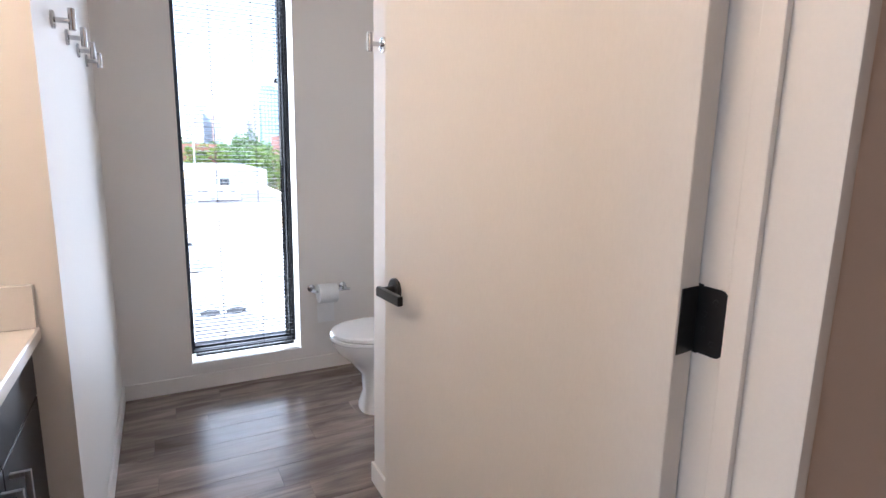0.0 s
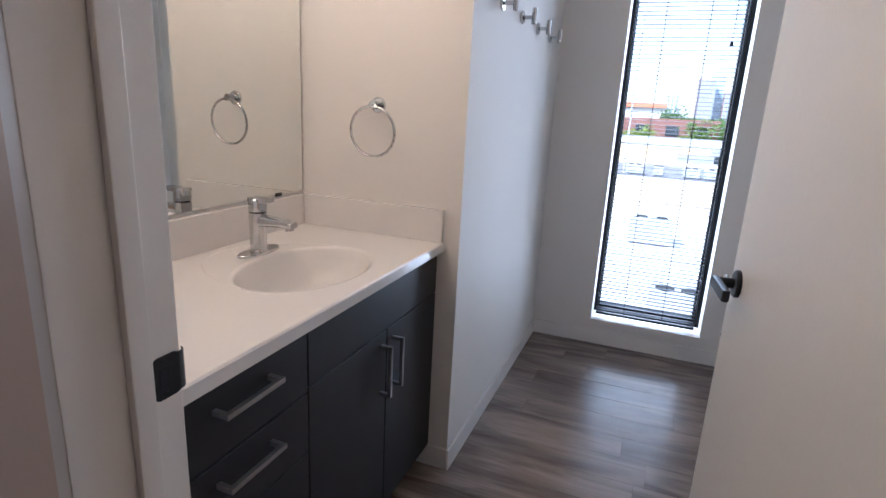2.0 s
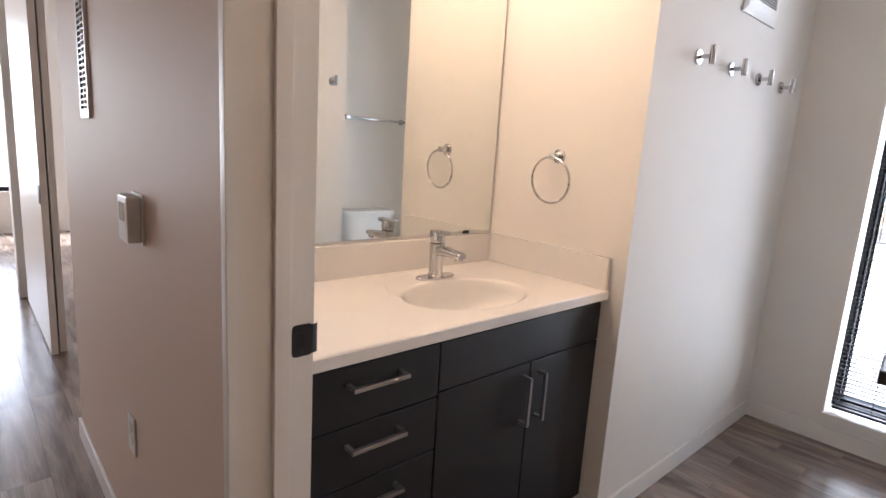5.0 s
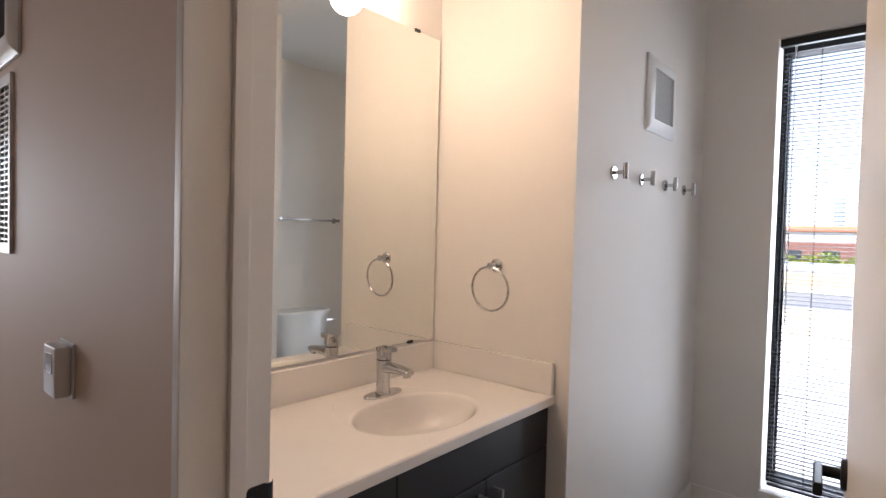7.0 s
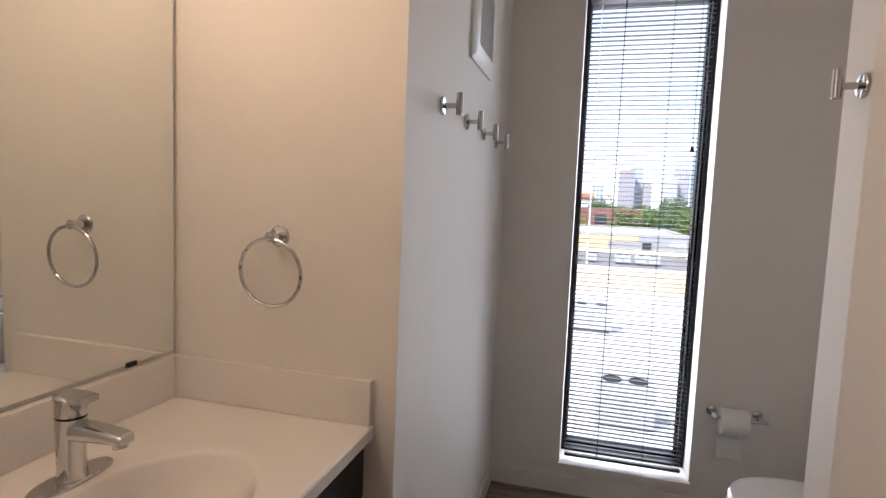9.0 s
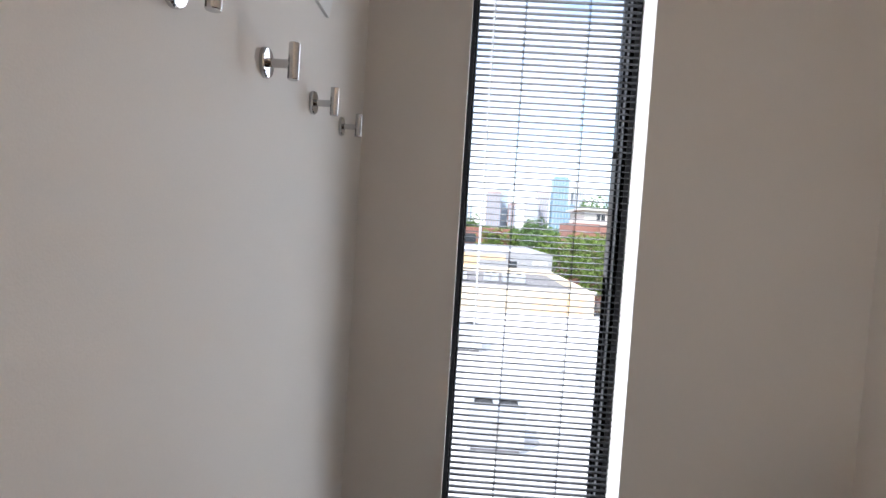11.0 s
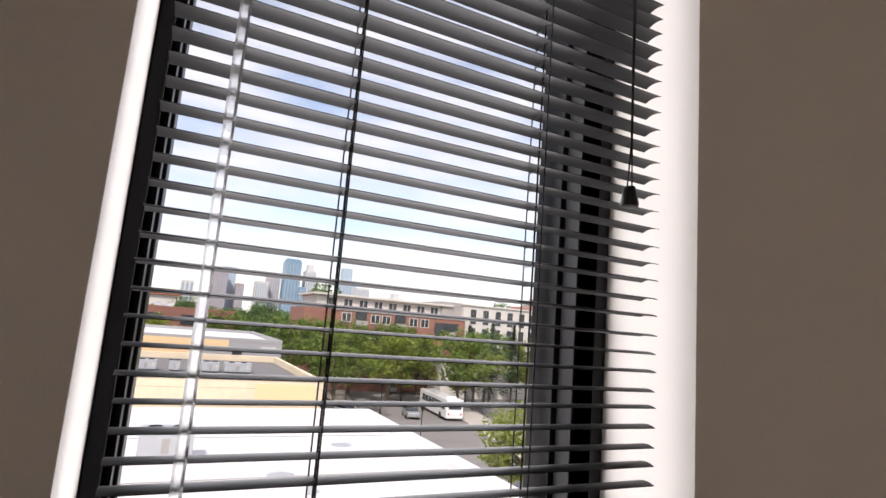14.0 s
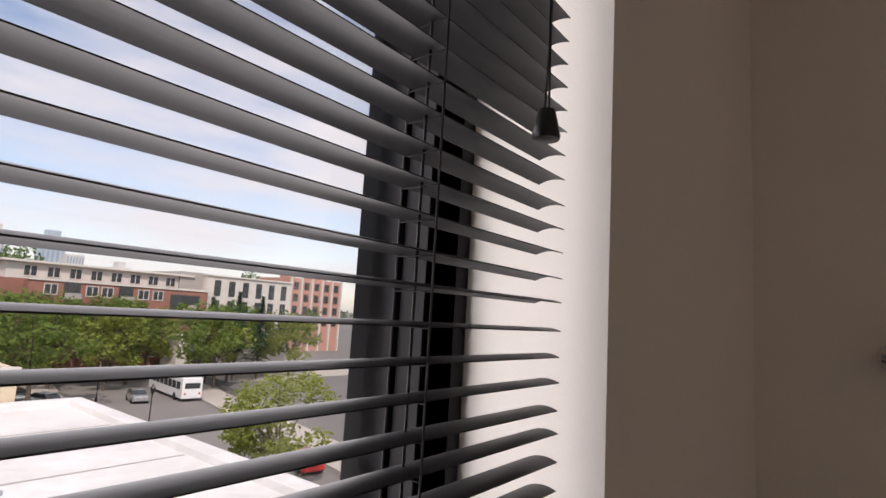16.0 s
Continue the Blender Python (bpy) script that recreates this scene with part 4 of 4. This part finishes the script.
roof_unit(0.55, 27.6, -4.47, 1.95, 1.3, 1.25)
roof_unit(1.45, 16.2, -4.47, 1.5, 1.3, 1.15)
e = roof_building("tan_wall_building", "low building with a weathered tan side wall", -30, 9.6, 38.4, 58, -2.5, M_TAN, M_ROOFD, 0.55, 0.35)
child(Build().box((5.2, 38.385, -4.0), (8.9, 38.41, -2.75)), "patched_paint", M_PEACH, e, False)
child(Build().box((-30, 38.35, -2.54), (9.7, 38.8, -2.42), 0.02), "coping", M_LIGHT, e)
for x, w in ((-1.2, 1.3), (0.6, 0.7), (3.0, 1.2), (4.9, 1.9)):
    roof_unit(x, 47, -3.02, w, 1.1, 0.75)
e = roof_building("grey_and_peach_building", "low flat building painted peach and grey", -30, 10.3, 60, 84, -1.0, M_GREYW, M_ROOF, 0.4, 0.35)
child(Build().box((-30, 59.97, -2.75), (2.2, 60.02, -1.25)), "peach_paint_band", M_PEACH, e, False)
child(Build().box((2.2, 59.97, -1.9), (5.2, 60.02, -1.25)), "peach_paint_patch", M_PEACH, e, False)
child(Build().box((5.6, 59.9, -2.8), (6.5, 60.02, -1.9), 0.02), "window", M_WINDARK, e)
b = Build()
for i in range(7):
    b.box((8.2 + i * 0.24, 59.96, -2.3 + 0.1 * (i % 3)), (8.38 + i * 0.24, 59.99, -1.75 + 0.07 * (i % 2)), 0.02)
child(b, "painted_scrawl", M_LIGHT, e)
e = roof_building("brown_brick_building", "low brown brick building with a flat roof", -34, 9.5, 104, 122, 1.6, M_BRICK2, M_ROOF, 0.4, 0.4)
for x in (-14, -9, -4, 1, 5.6):
    child(Build().box((x, 103.9, -1.3), (x + 2.2, 104.05, 0.4), 0.03), "window", M_WINDARK, e)
roof_unit(-2, 110, 1.23, 3, 2, 0.9)
e = roof_building("orange_roof_hall", "distant long building with an orange tiled roof", -40, 1, 190, 215, 5.0, M_LIGHT, M_PEACH, 0.4, 0.4)
child(Build().box((-40, 189, 5.0), (1, 215, 6.6), 0.3), "tiled_roof", material("orange_tiles", (0.55, 0.2, 0.1), 0.8, vary=0.12), e)


def apartments():
    e = tagged(empty("apartment_block", (40, 104, GZ)), "red brick apartment block with a pale set-back top floor", "building")
    child(Build().box((25.4, 100, GZ), (53, 116, 3.55)).box((21, 102.5, GZ), (25.4, 116, 3.55)), "brick_wall", M_BRICK, e, False)
    child(Build().box((23, 102.5, 3.55), (50.5, 116, 6.0)), "top_floor", M_LIGHT, e, False)
    child(Build().box((22.2, 101.6, 6.0), (51, 116.6, 6.35), 0.05), "roof_slab", M_LIGHT, e)
    child(Build().box((25.2, 99.8, 3.4), (53.1, 100.4, 3.75), 0.04), "coping", M_LIGHT, e)
    child(Build().box((48.5, 102.0, 3.5), (55.5, 116, 7.0)), "stair_tower", M_GREYC, e, False)
    child(Build().box((53, 100.8, GZ), (72, 116, 6.6)), "pale_wing", M_LIGHT, e, False)
    child(Build().box((52.8, 100.5, 6.6), (72.3, 116, 6.9), 0.05), "roof_slab", M_LIGHT, e)
    wm = Build().box((-0.8, -0.06, -0.75), (0.8, 0.06, 0.75), 0.02).obj("window", M_WINDARK, e)
    fm = Build()
    for p, q in (((-0.9, -0.1, -0.85), (-0.78, 0.0, 0.85)), ((0.78, -0.1, -0.85), (0.9, 0.0, 0.85)), ((-0.78, -0.1, 0.73), (0.78, 0.0, 0.85)), ((-0.78, -0.1, -0.85), (0.78, 0.0, -0.73)), ((-0.06, -0.1, -0.73), (0.06, 0.0, 0.73))):
        fm.box(p, q)
    fm = fm.obj("window_frame", M_LIGHT, e, False)
    spots = [(x, 99.98, z) for x in (28.2, 33.8, 36.0, 41.6, 44.0) for z in (2.2, -1.0, -4.2, -7.4)] + [(x, 102.48, 4.8) for x in (26, 29, 32, 35, 38, 41, 44, 47)]
    inv = Matrix.Translation(-e.location)
    for i, p in enumerate(spots):
        for src in (wm, fm):
            o = src if i == 0 else new(src.name.split(".")[0], src.data)
            o.parent, o.matrix_parent_inverse, o.location = e, inv, p
    for x in (31.0, 38.8):
        for z in (2.1, -1.1, -4.3):
            # flat dark panel on the brick as the shade of the balcony recess
            child(Build().box((x - 1.1, 99.9, z - 1.3), (x + 1.1, 100.05, z + 1.3), 0.02), "balcony_shade_panel", M_WINDARK, e)
            child(Build().box((x - 1.15, 99.2, z - 1.35), (x + 1.15, 99.95, z - 1.2), 0.02).box((x - 1.15, 99.15, z - 1.35), (x + 1.15, 99.2, z - 0.35), 0.01), "balcony", M_GREYC, e)
    # the loggia's shaded depth is a dark panel on the facade
    child(Build().box((46.2, 99.9, -0.9), (51.6, 100.05, 2.6), 0.02), "loggia", M_WINDARK, e)
    child(Build().box((48.3, 99.6, -0.9), (51.0, 99.95, 0.9), 0.03), "loggia_wall", M_GREYC, e)
    for k in range(6):
        for z in (4.4, 0.6, -3.2):
            child(Build().box((54.6 + k * 3.0, 100.7, z - 1.5), (55.9 + k * 3.0, 100.85, z + 1.5), 0.02), "window", M_WINDARK, e)
    e2 = tagged(empty("pink_brick_block", (86, 133, GZ)), "taller pink brick block with white columns", "building")
    child(Build().box((96, 134, GZ), (116, 150, 10.2)).box((96.5, 136, 10.2), (99, 140, 12.5)).box((106, 136, 10.2), (111, 142, 13)), "wall", M_PINK, e2, False)
    for k in range(6):
        child(Build().box((96 + k * 3.8, 133.4, GZ), (96.5 + k * 3.8, 134, 10.6), 0.03), "column", M_LIGHT, e2)
    for k in range(5):
        for z in (8, 4.5, 1, -2.5):
            child(Build().box((97.4 + k * 3.8, 133.8, z - 1.1), (99.0 + k * 3.8, 134.05, z + 1.1), 0.03), "window", M_WINDARK, e2)
    e3 = tagged(empty("white_low_building", (55, 92, GZ)), "low white shop building behind the trees", "building")
    child(Build().box((45, 93, GZ), (66, 98.5, -4.2)), "wall", M_LIGHT, e3, False)
    child(Build().box((44.7, 92.7, -4.2), (66.3, 98.8, -3.9), 0.03), "roof", M_ROOF, e3)


apartments()


def tower(name, label, x0, x1, y, top, mat, bands=0, crown=None, d=45):
    e = tagged(empty(name, ((x0 + x1) / 2, y, GZ)), label, "skyscraper", "downtown skyline")
    child(Build().box((x0, y, GZ), (x1, y + d, top), 0.8), "shaft", mat, e)
    if bands:
        b = Build()
        w = (x1 - x0) / bands
        for i in range(bands):
            b.box((x0 + w * (i + 0.3), y - 0.8, GZ + 20), (x0 + w * (i + 0.75), y + 0.5, top - 6))
        child(b, "window_strip", M_BAND, e, False)
    if crown:
        w, h = crown
        c = (x0 + x1) / 2
        child(Build().box((c - w / 2, y + 8, top), (c + w / 2, y + d - 8, top + h), 0.6), "crown", mat, e)


tower("office_tower", "pale brown stone office tower", 68, 108, 1500, 106, HAZED_SKYC[3], 6)
tower("office_tower", "blue glass office tower", 99, 132, 1560, 122, HAZED_SKYC[4], 0)
tower("office_tower", "low white office tower", 178, 212, 1500, 88, HAZED_SKYC[2], 6)
tower("office_tower", "pink stone office tower", 212, 246, 1540, 116, HAZED_SKYC[1], 5)
tower("office_tower", "tall blue glass office tower", 249, 292, 1500, 152, HAZED_SKYC[0], 5, (38, 6))
tower("office_tower", "teal glass office block", 288, 306, 1480, 82, HAZED_SKYC[0], 3)
tower("office_tower", "pale stone tower with a rounded crown", 310, 338, 1520, 132, HAZED_SKYC[2], 4, (16, 18))
tower("office_tower", "stepped pale blue glass tower", 412, 462, 1540, 118, HAZED_SKYC[4], 5, (28, 36))
tower("office_tower", "white stone slab tower", 454, 492, 1500, 98, HAZED_SKYC[2], 6)
tower("office_tower", "low brown stone block", 130, 150, 1500, 76, HAZED_SKYC[3], 3)
tower("office_tower", "small domed pale tower", 560, 600, 1500, 78, HAZED_SKYC[2], 4, (18, 14))
tower("office_tower", "low grey stone block", 0, 30, 1500, 72, HAZED_SKYC[2], 3)
tower("office_tower", "pale slab at the edge of downtown", -122, -104, 1500, 104, HAZED_SKYC[4], 3)


# ---- trees ----
def leaf_cloud(rnd, crown, count, size, hang=0.0):
    """Many small bent leaf clusters, gathered in clumps with gaps."""
    verts, faces = [], []
    for c, r in crown:
        for _ in range(count):
            d = Vector((rnd.gauss(0, 1), rnd.gauss(0, 1), rnd.gauss(0, 1))).normalized()
            p = Vector(c) + Vector((d.x * r, d.y * r, d.z * r * 0.75)) * rnd.uniform(0.45, 1.08)
            a = Vector((rnd.gauss(0, 1), rnd.gauss(0, 1), rnd.gauss(0, 0.6))).normalized()
            n = a.cross(Vector((rnd.gauss(0, 1), rnd.gauss(0, 1), rnd.gauss(0, 1)))).normalized()
            s = size * rnd.uniform(0.6, 1.3)
            k = len(verts)
            verts += [p - a * s, p + n * s * 0.45 + a * s * 0.1, p + a * s - Vector((0, 0, hang * s)), p - n * s * 0.45 + a * s * 0.1]
            faces += [(k, k + 1, k + 2), (k, k + 2, k + 3)]
    return verts, faces


def tree(seed, height, spread, leaf, count=70, size=0.32):
    rnd = random.Random(seed)
    e = tagged(empty("street_tree"), "leafy green street tree with a bare trunk", "tree", "street trees")
    b = Build()
    th = height * 0.30
    b.tube([(0, 0, 0), (0.08, 0.05, th * 0.5), (0, 0.1, th)], 0.16 * height / 9, 8)
    crown = []
    for i in range(32):
        a, r = rnd.uniform(0, 6.283), spread * math.sqrt(rnd.uniform(0.02, 1))
        hz = th + (height - th) * rnd.uniform(0.02, 0.92)
        r *= 1 - 0.55 * abs((hz - th) / (height - th) - 0.4)
        c = (r * math.cos(a), r * math.sin(a), hz)
        crown.append((c, rnd.uniform(0.22, 0.42) * spread))
        if i < 12:
            b.tube([(0, 0.1, th * rnd.uniform(0.75, 1)), (c[0] * 0.5, c[1] * 0.5, (th + c[2]) / 2 + 0.2), c], 0.05 * height / 9, 5)
    b.obj("trunk", M_BARK, e)
    me = bpy.data.meshes.new("crown")
    me.from_pydata(*(lambda v, f: (v, [], f))(*leaf_cloud(rnd, crown, count, size)))
    me.materials.append(leaf)
    new("crown", me).parent = e
    return e


def place_trees():
    kinds = [tree(1, 12.5, 4.6, M_LEAF[0]), tree(2, 11.5, 4.2, M_LEAF[1]), tree(3, 12.5, 5.0, M_LEAF[2]), tree(4, 7.6, 3.6, M_LEAF[1], 120, 0.2)]
    spots = [(0, 19.6, 72), (1, 31.2, 84), (0, 39.6, 76), (1, 63, 87), (3, 24.8, 36), (0, 16.2, 86), (2, 13.2, 96), (0, 7.6, 101), (1, 26, 88), (0, 35.5, 88), (1, 44, 79), (2, 49, 84), (0, 22, 95), (2, 12, 125), (0, 18, 128),
             (1, -3, 92), (1, -9, 93), (0, 5.2, 127), (2, 24, 124), (1, -16, 100), (0, 36, 95), (0, 55, 92), (2, 28.5, 95), (1, 41.5, 96), (1, 59, 91), (2, 68, 92)]
    seen = set()
    rnd = random.Random(8)
    for k, x, y in spots:
        m = pose(x, y, GZ, 0, 0, rnd.uniform(0, 360))
        if k in seen:
            copy_thing(kinds[k], m)
        else:
            kinds[k].matrix_basis = m
            seen.add(k)
    # treetops that show above the far roofs
    for x, y, h in ((28, 119, 20.5), (77, 124, 20.5), (20, 150, 16), (2, 150, 15.5), (35, 170, 16)):
        t = copy_thing(kinds[2], pose(x, y, GZ))
        t.scale = (1.15, 1.15, h / 12.5)
    rnd = random.Random(5)
    crown = []
    for i in range(430):
        y = rnd.uniform(150, 620)
        crown.append(((rnd.uniform(-0.12, 0.85) * y + rnd.uniform(-20, 20), y, GZ + 5 + rnd.uniform(0, 4) + (y - 150) * 0.012), rnd.uniform(4, 7)))
    me = bpy.data.meshes.new("far_trees")
    v, fcs = leaf_cloud(rnd, crown, 60, 1.3)
    me.from_pydata(v, [], fcs)
    me.materials.append(M_LEAF[2])
    tagged(new("far_trees", me), "distant belt of dark green city trees", "trees", kind="stuff")


place_trees()


def conifer(x, y, h):
    rnd = random.Random(int(x))
    e = tagged(empty("conifer_tree", (x, y, GZ)), "dark green spruce tree with drooping branches", "tree", "spruce trees")
    Build().rod((0, 0, 0), (0, 0, h * 0.95), 0.16, 0.03, 8).obj("trunk", M_BARK, e)
    verts, faces = [], []
    for i in range(900):
        z = h * (0.12 + 0.88 * rnd.random() ** 0.8)
        r = (h - z) * 0.24 * rnd.uniform(0.3, 1.1)
        a = rnd.uniform(0, 6.283)
        d = Vector((math.cos(a), math.sin(a), -0.35))
        s = Vector((-math.sin(a), math.cos(a), 0)) * 0.16
        p = Vector((math.cos(a) * r, math.sin(a) * r, z))
        k = len(verts)
        verts += [p - d * 0.5, p + s, p + d * 0.5, p - s]
        faces += [(k, k + 1, k + 2), (k, k + 2, k + 3)]
    me = bpy.data.meshes.new("branches")
    me.from_pydata(verts, [], faces)
    me.materials.append(M_CONIFER)
    new("branches", me).parent = e


for x, y, h in ((45.9, 85, 13.4), (51.1, 86, 14.6), (55.6, 86, 14.2)):
    conifer(x, y, h)


# ---- vehicles ----
def car(x, y, turn, paint, label):
    e = tagged(empty("parked_car", (x, y, GZ + 0.02)), label, "car", "cars on the street")
    e.rotation_euler = (0, 0, radians(turn))
    def sec(yy, w, z0, z1):
        return [Vector((-w, yy, z0)), Vector((w, yy, z0)), Vector((w * 1.02, yy, (z0 + z1) / 2)), Vector((w * 0.94, yy, z1)), Vector((-w * 0.94, yy, z1)), Vector((-w * 1.02, yy, (z0 + z1) / 2))]
    Build().loft([sec(-2.25, 0.75, 0.4, 0.75), sec(-2.1, 0.86, 0.28, 0.92), sec(-0.9, 0.9, 0.25, 0.98), sec(1.0, 0.9, 0.25, 0.98), sec(2.0, 0.86, 0.28, 0.95), sec(2.22, 0.78, 0.4, 0.85)]).obj("body", paint, e)
    Build().loft([sec(-1.15, 0.8, 0.97, 0.99), sec(-0.5, 0.76, 0.97, 1.42), sec(1.1, 0.76, 0.97, 1.44), sec(1.9, 0.78, 0.96, 1.0)]).obj("window", M_WINDARK, e)
    Build().box((-0.68, -0.45, 1.42), (0.68, 1.1, 1.48), 0.02).obj("roof", paint, e)
    for sx in (-0.85, 0.85):
        for yy in (-1.35, 1.35):
            Build().rod((sx - 0.1, yy, 0.32), (sx + 0.1, yy, 0.32), 0.32, seg=16).obj("wheel", M_TYRE, e)


for x, y, turn, p, s in ((38.9, 114, -10, M_CARW, "white parked car on the street"), (38.4, 107, -10, M_CARD, "dark parked car on the street"), (38.0, 100, -10, M_CARS, "silver parked car on the street"),
                         (22.3, 75.5, 20, M_CARW, "white parked pickup beside the tan building"), (20.6, 79, 10, M_CARD, "dark parked car beside the tan building"), (19.4, 74, 12, M_CARW, "white parked car beside the tan building"),
                         (31.3, 74, -12, M_CARS, "silver car driving along the street"), (28.9, 38.5, -14, M_CARR, "red car parked under the tree"), (93, 92, 80, M_CARD, "dark car in the far parking lot")):
    car(x, y, turn, p, s)


def bus(x, y, turn):
    e = tagged(empty("city_bus", (x, y, GZ + 0.02)), "white city bus with dark windows standing in the street", "bus")
    e.rotation_euler = (0, 0, radians(turn))
    Build().box((-1.27, -6, 0.35), (1.27, 6, 2.95), 0.14, 3).obj("body", M_CARW, e)
    for s in (-1, 1):
        for k in range(7):
            Build().box((s * 1.262, -5.3 + k * 1.45, 1.45), (s * 1.285, -4.05 + k * 1.45, 2.4), 0.01).obj("window", M_WINDARK, e)
        for yy in (-3.6, 3.9):
            Build().rod((s * 1.0, yy, 0.48), (s * 1.29, yy, 0.48), 0.48, seg=18).obj("wheel", M_TYRE, e)
    Build().box((-0.95, -6.02, 1.6), (0.95, -5.99, 2.3), 0.01).obj("rear_window", M_WINDARK, e)
    Build().box((-1.0, 5.99, 1.2), (1.0, 6.02, 2.5), 0.01).obj("windscreen", M_WINDARK, e)
    for s in (-1, 1):
        Build().box((s * 0.9 - 0.12, -6.03, 0.85), (s * 0.9 + 0.12, -5.99, 1.1), 0.01).obj("tail_light", M_CARR, e)
    Build().box((-0.75, -4.5, 2.95), (0.75, -1.5, 3.15), 0.05).obj("roof_unit", M_CARW, e)


bus(37.0, 76.5, -6)


def street_lamp(x, y):
    e = tagged(empty("street_lamp", (x, y, GZ)), "dark iron post-top street lamp on the pavement", "street lamp", "street lamps")
    Build().lathe([(0.16, 0.0), (0.14, 0.5), (0.06, 0.6), (0.05, 3.5), (0.1, 3.6)], (0, 0, 0), seg=12).obj("post", M_BLACK, e)
    Build().lathe([(0.12, 3.6), (0.24, 4.1), (0.26, 4.15), (0.05, 4.45), (0.02, 4.6)], (0, 0, 0), seg=8).obj("lantern", M_BLACK, e)


street_lamp(25.2, 57)
street_lamp(27.5, 76)
fence = Build()
for i in range(26):
    x, y = 40.2 + i * 0.42, 66 + i * 1.15
    fence.rod((x, y, GZ + 0.1), (x, y, GZ + 1.2), 0.04, seg=6)
fence.tube([(40.2, 66, GZ + 1.15), (50.7, 94.75, GZ + 1.15)], 0.04, 5)
tagged(fence.obj("iron_fence", M_BLACK), "black iron railing along the pavement", "fence")
structure(boxes("grass_verge", [((21.5, 52, GZ), (24.5, 60, GZ + 0.14))], M_GRASS, bevel=0.05), "small strip of grass by the street")


# ---- floor planks ----
floor = structure(boxes("floor", [((-7.5, -2.55, -0.12), (2.2, YW + 0.1, -0.004))], M_GROUT), "grey-brown wood-look vinyl plank floor")


def planks(name, x0, x1, y0, y1, w, length, rnd):
    """Rows of bevelled boards that run along x, their ends staggered."""
    meshes = {}
    y = y0
    while y < y1 - 0.01:
        yy = min(y + w, y1)
        x = x0 - rnd.uniform(0, length)
        while x < x1:
            a, b = max(x, x0), min(x + length, x1)
            if b - a > 0.01:
                key = (round(b - a, 3), round(yy - y, 3))
                if key not in meshes:
                    meshes[key] = Build().box((0, 0.0004, -0.004), (b - a - 0.0006, yy - y - 0.0004, 0), 0.0007, 1).obj("plank", M_FLOOR, floor, False)
                    ob = meshes[key]
                else:
                    ob = new("plank", meshes[key].data)
                    ob.parent = floor
                ob.location = (a, y, 0)
            x += length
        y = yy


rnd = random.Random(12)
planks("bath", -0.8, 1.53, 0.63, YW, 0.152, 0.92, rnd)
planks("hall", -7.5, 2.2, -2.55, 0.63, 0.152, 1.22, rnd)
planks("closet", -7.5, -1.87, 0.63, 2.2, 0.152, 1.22, rnd)
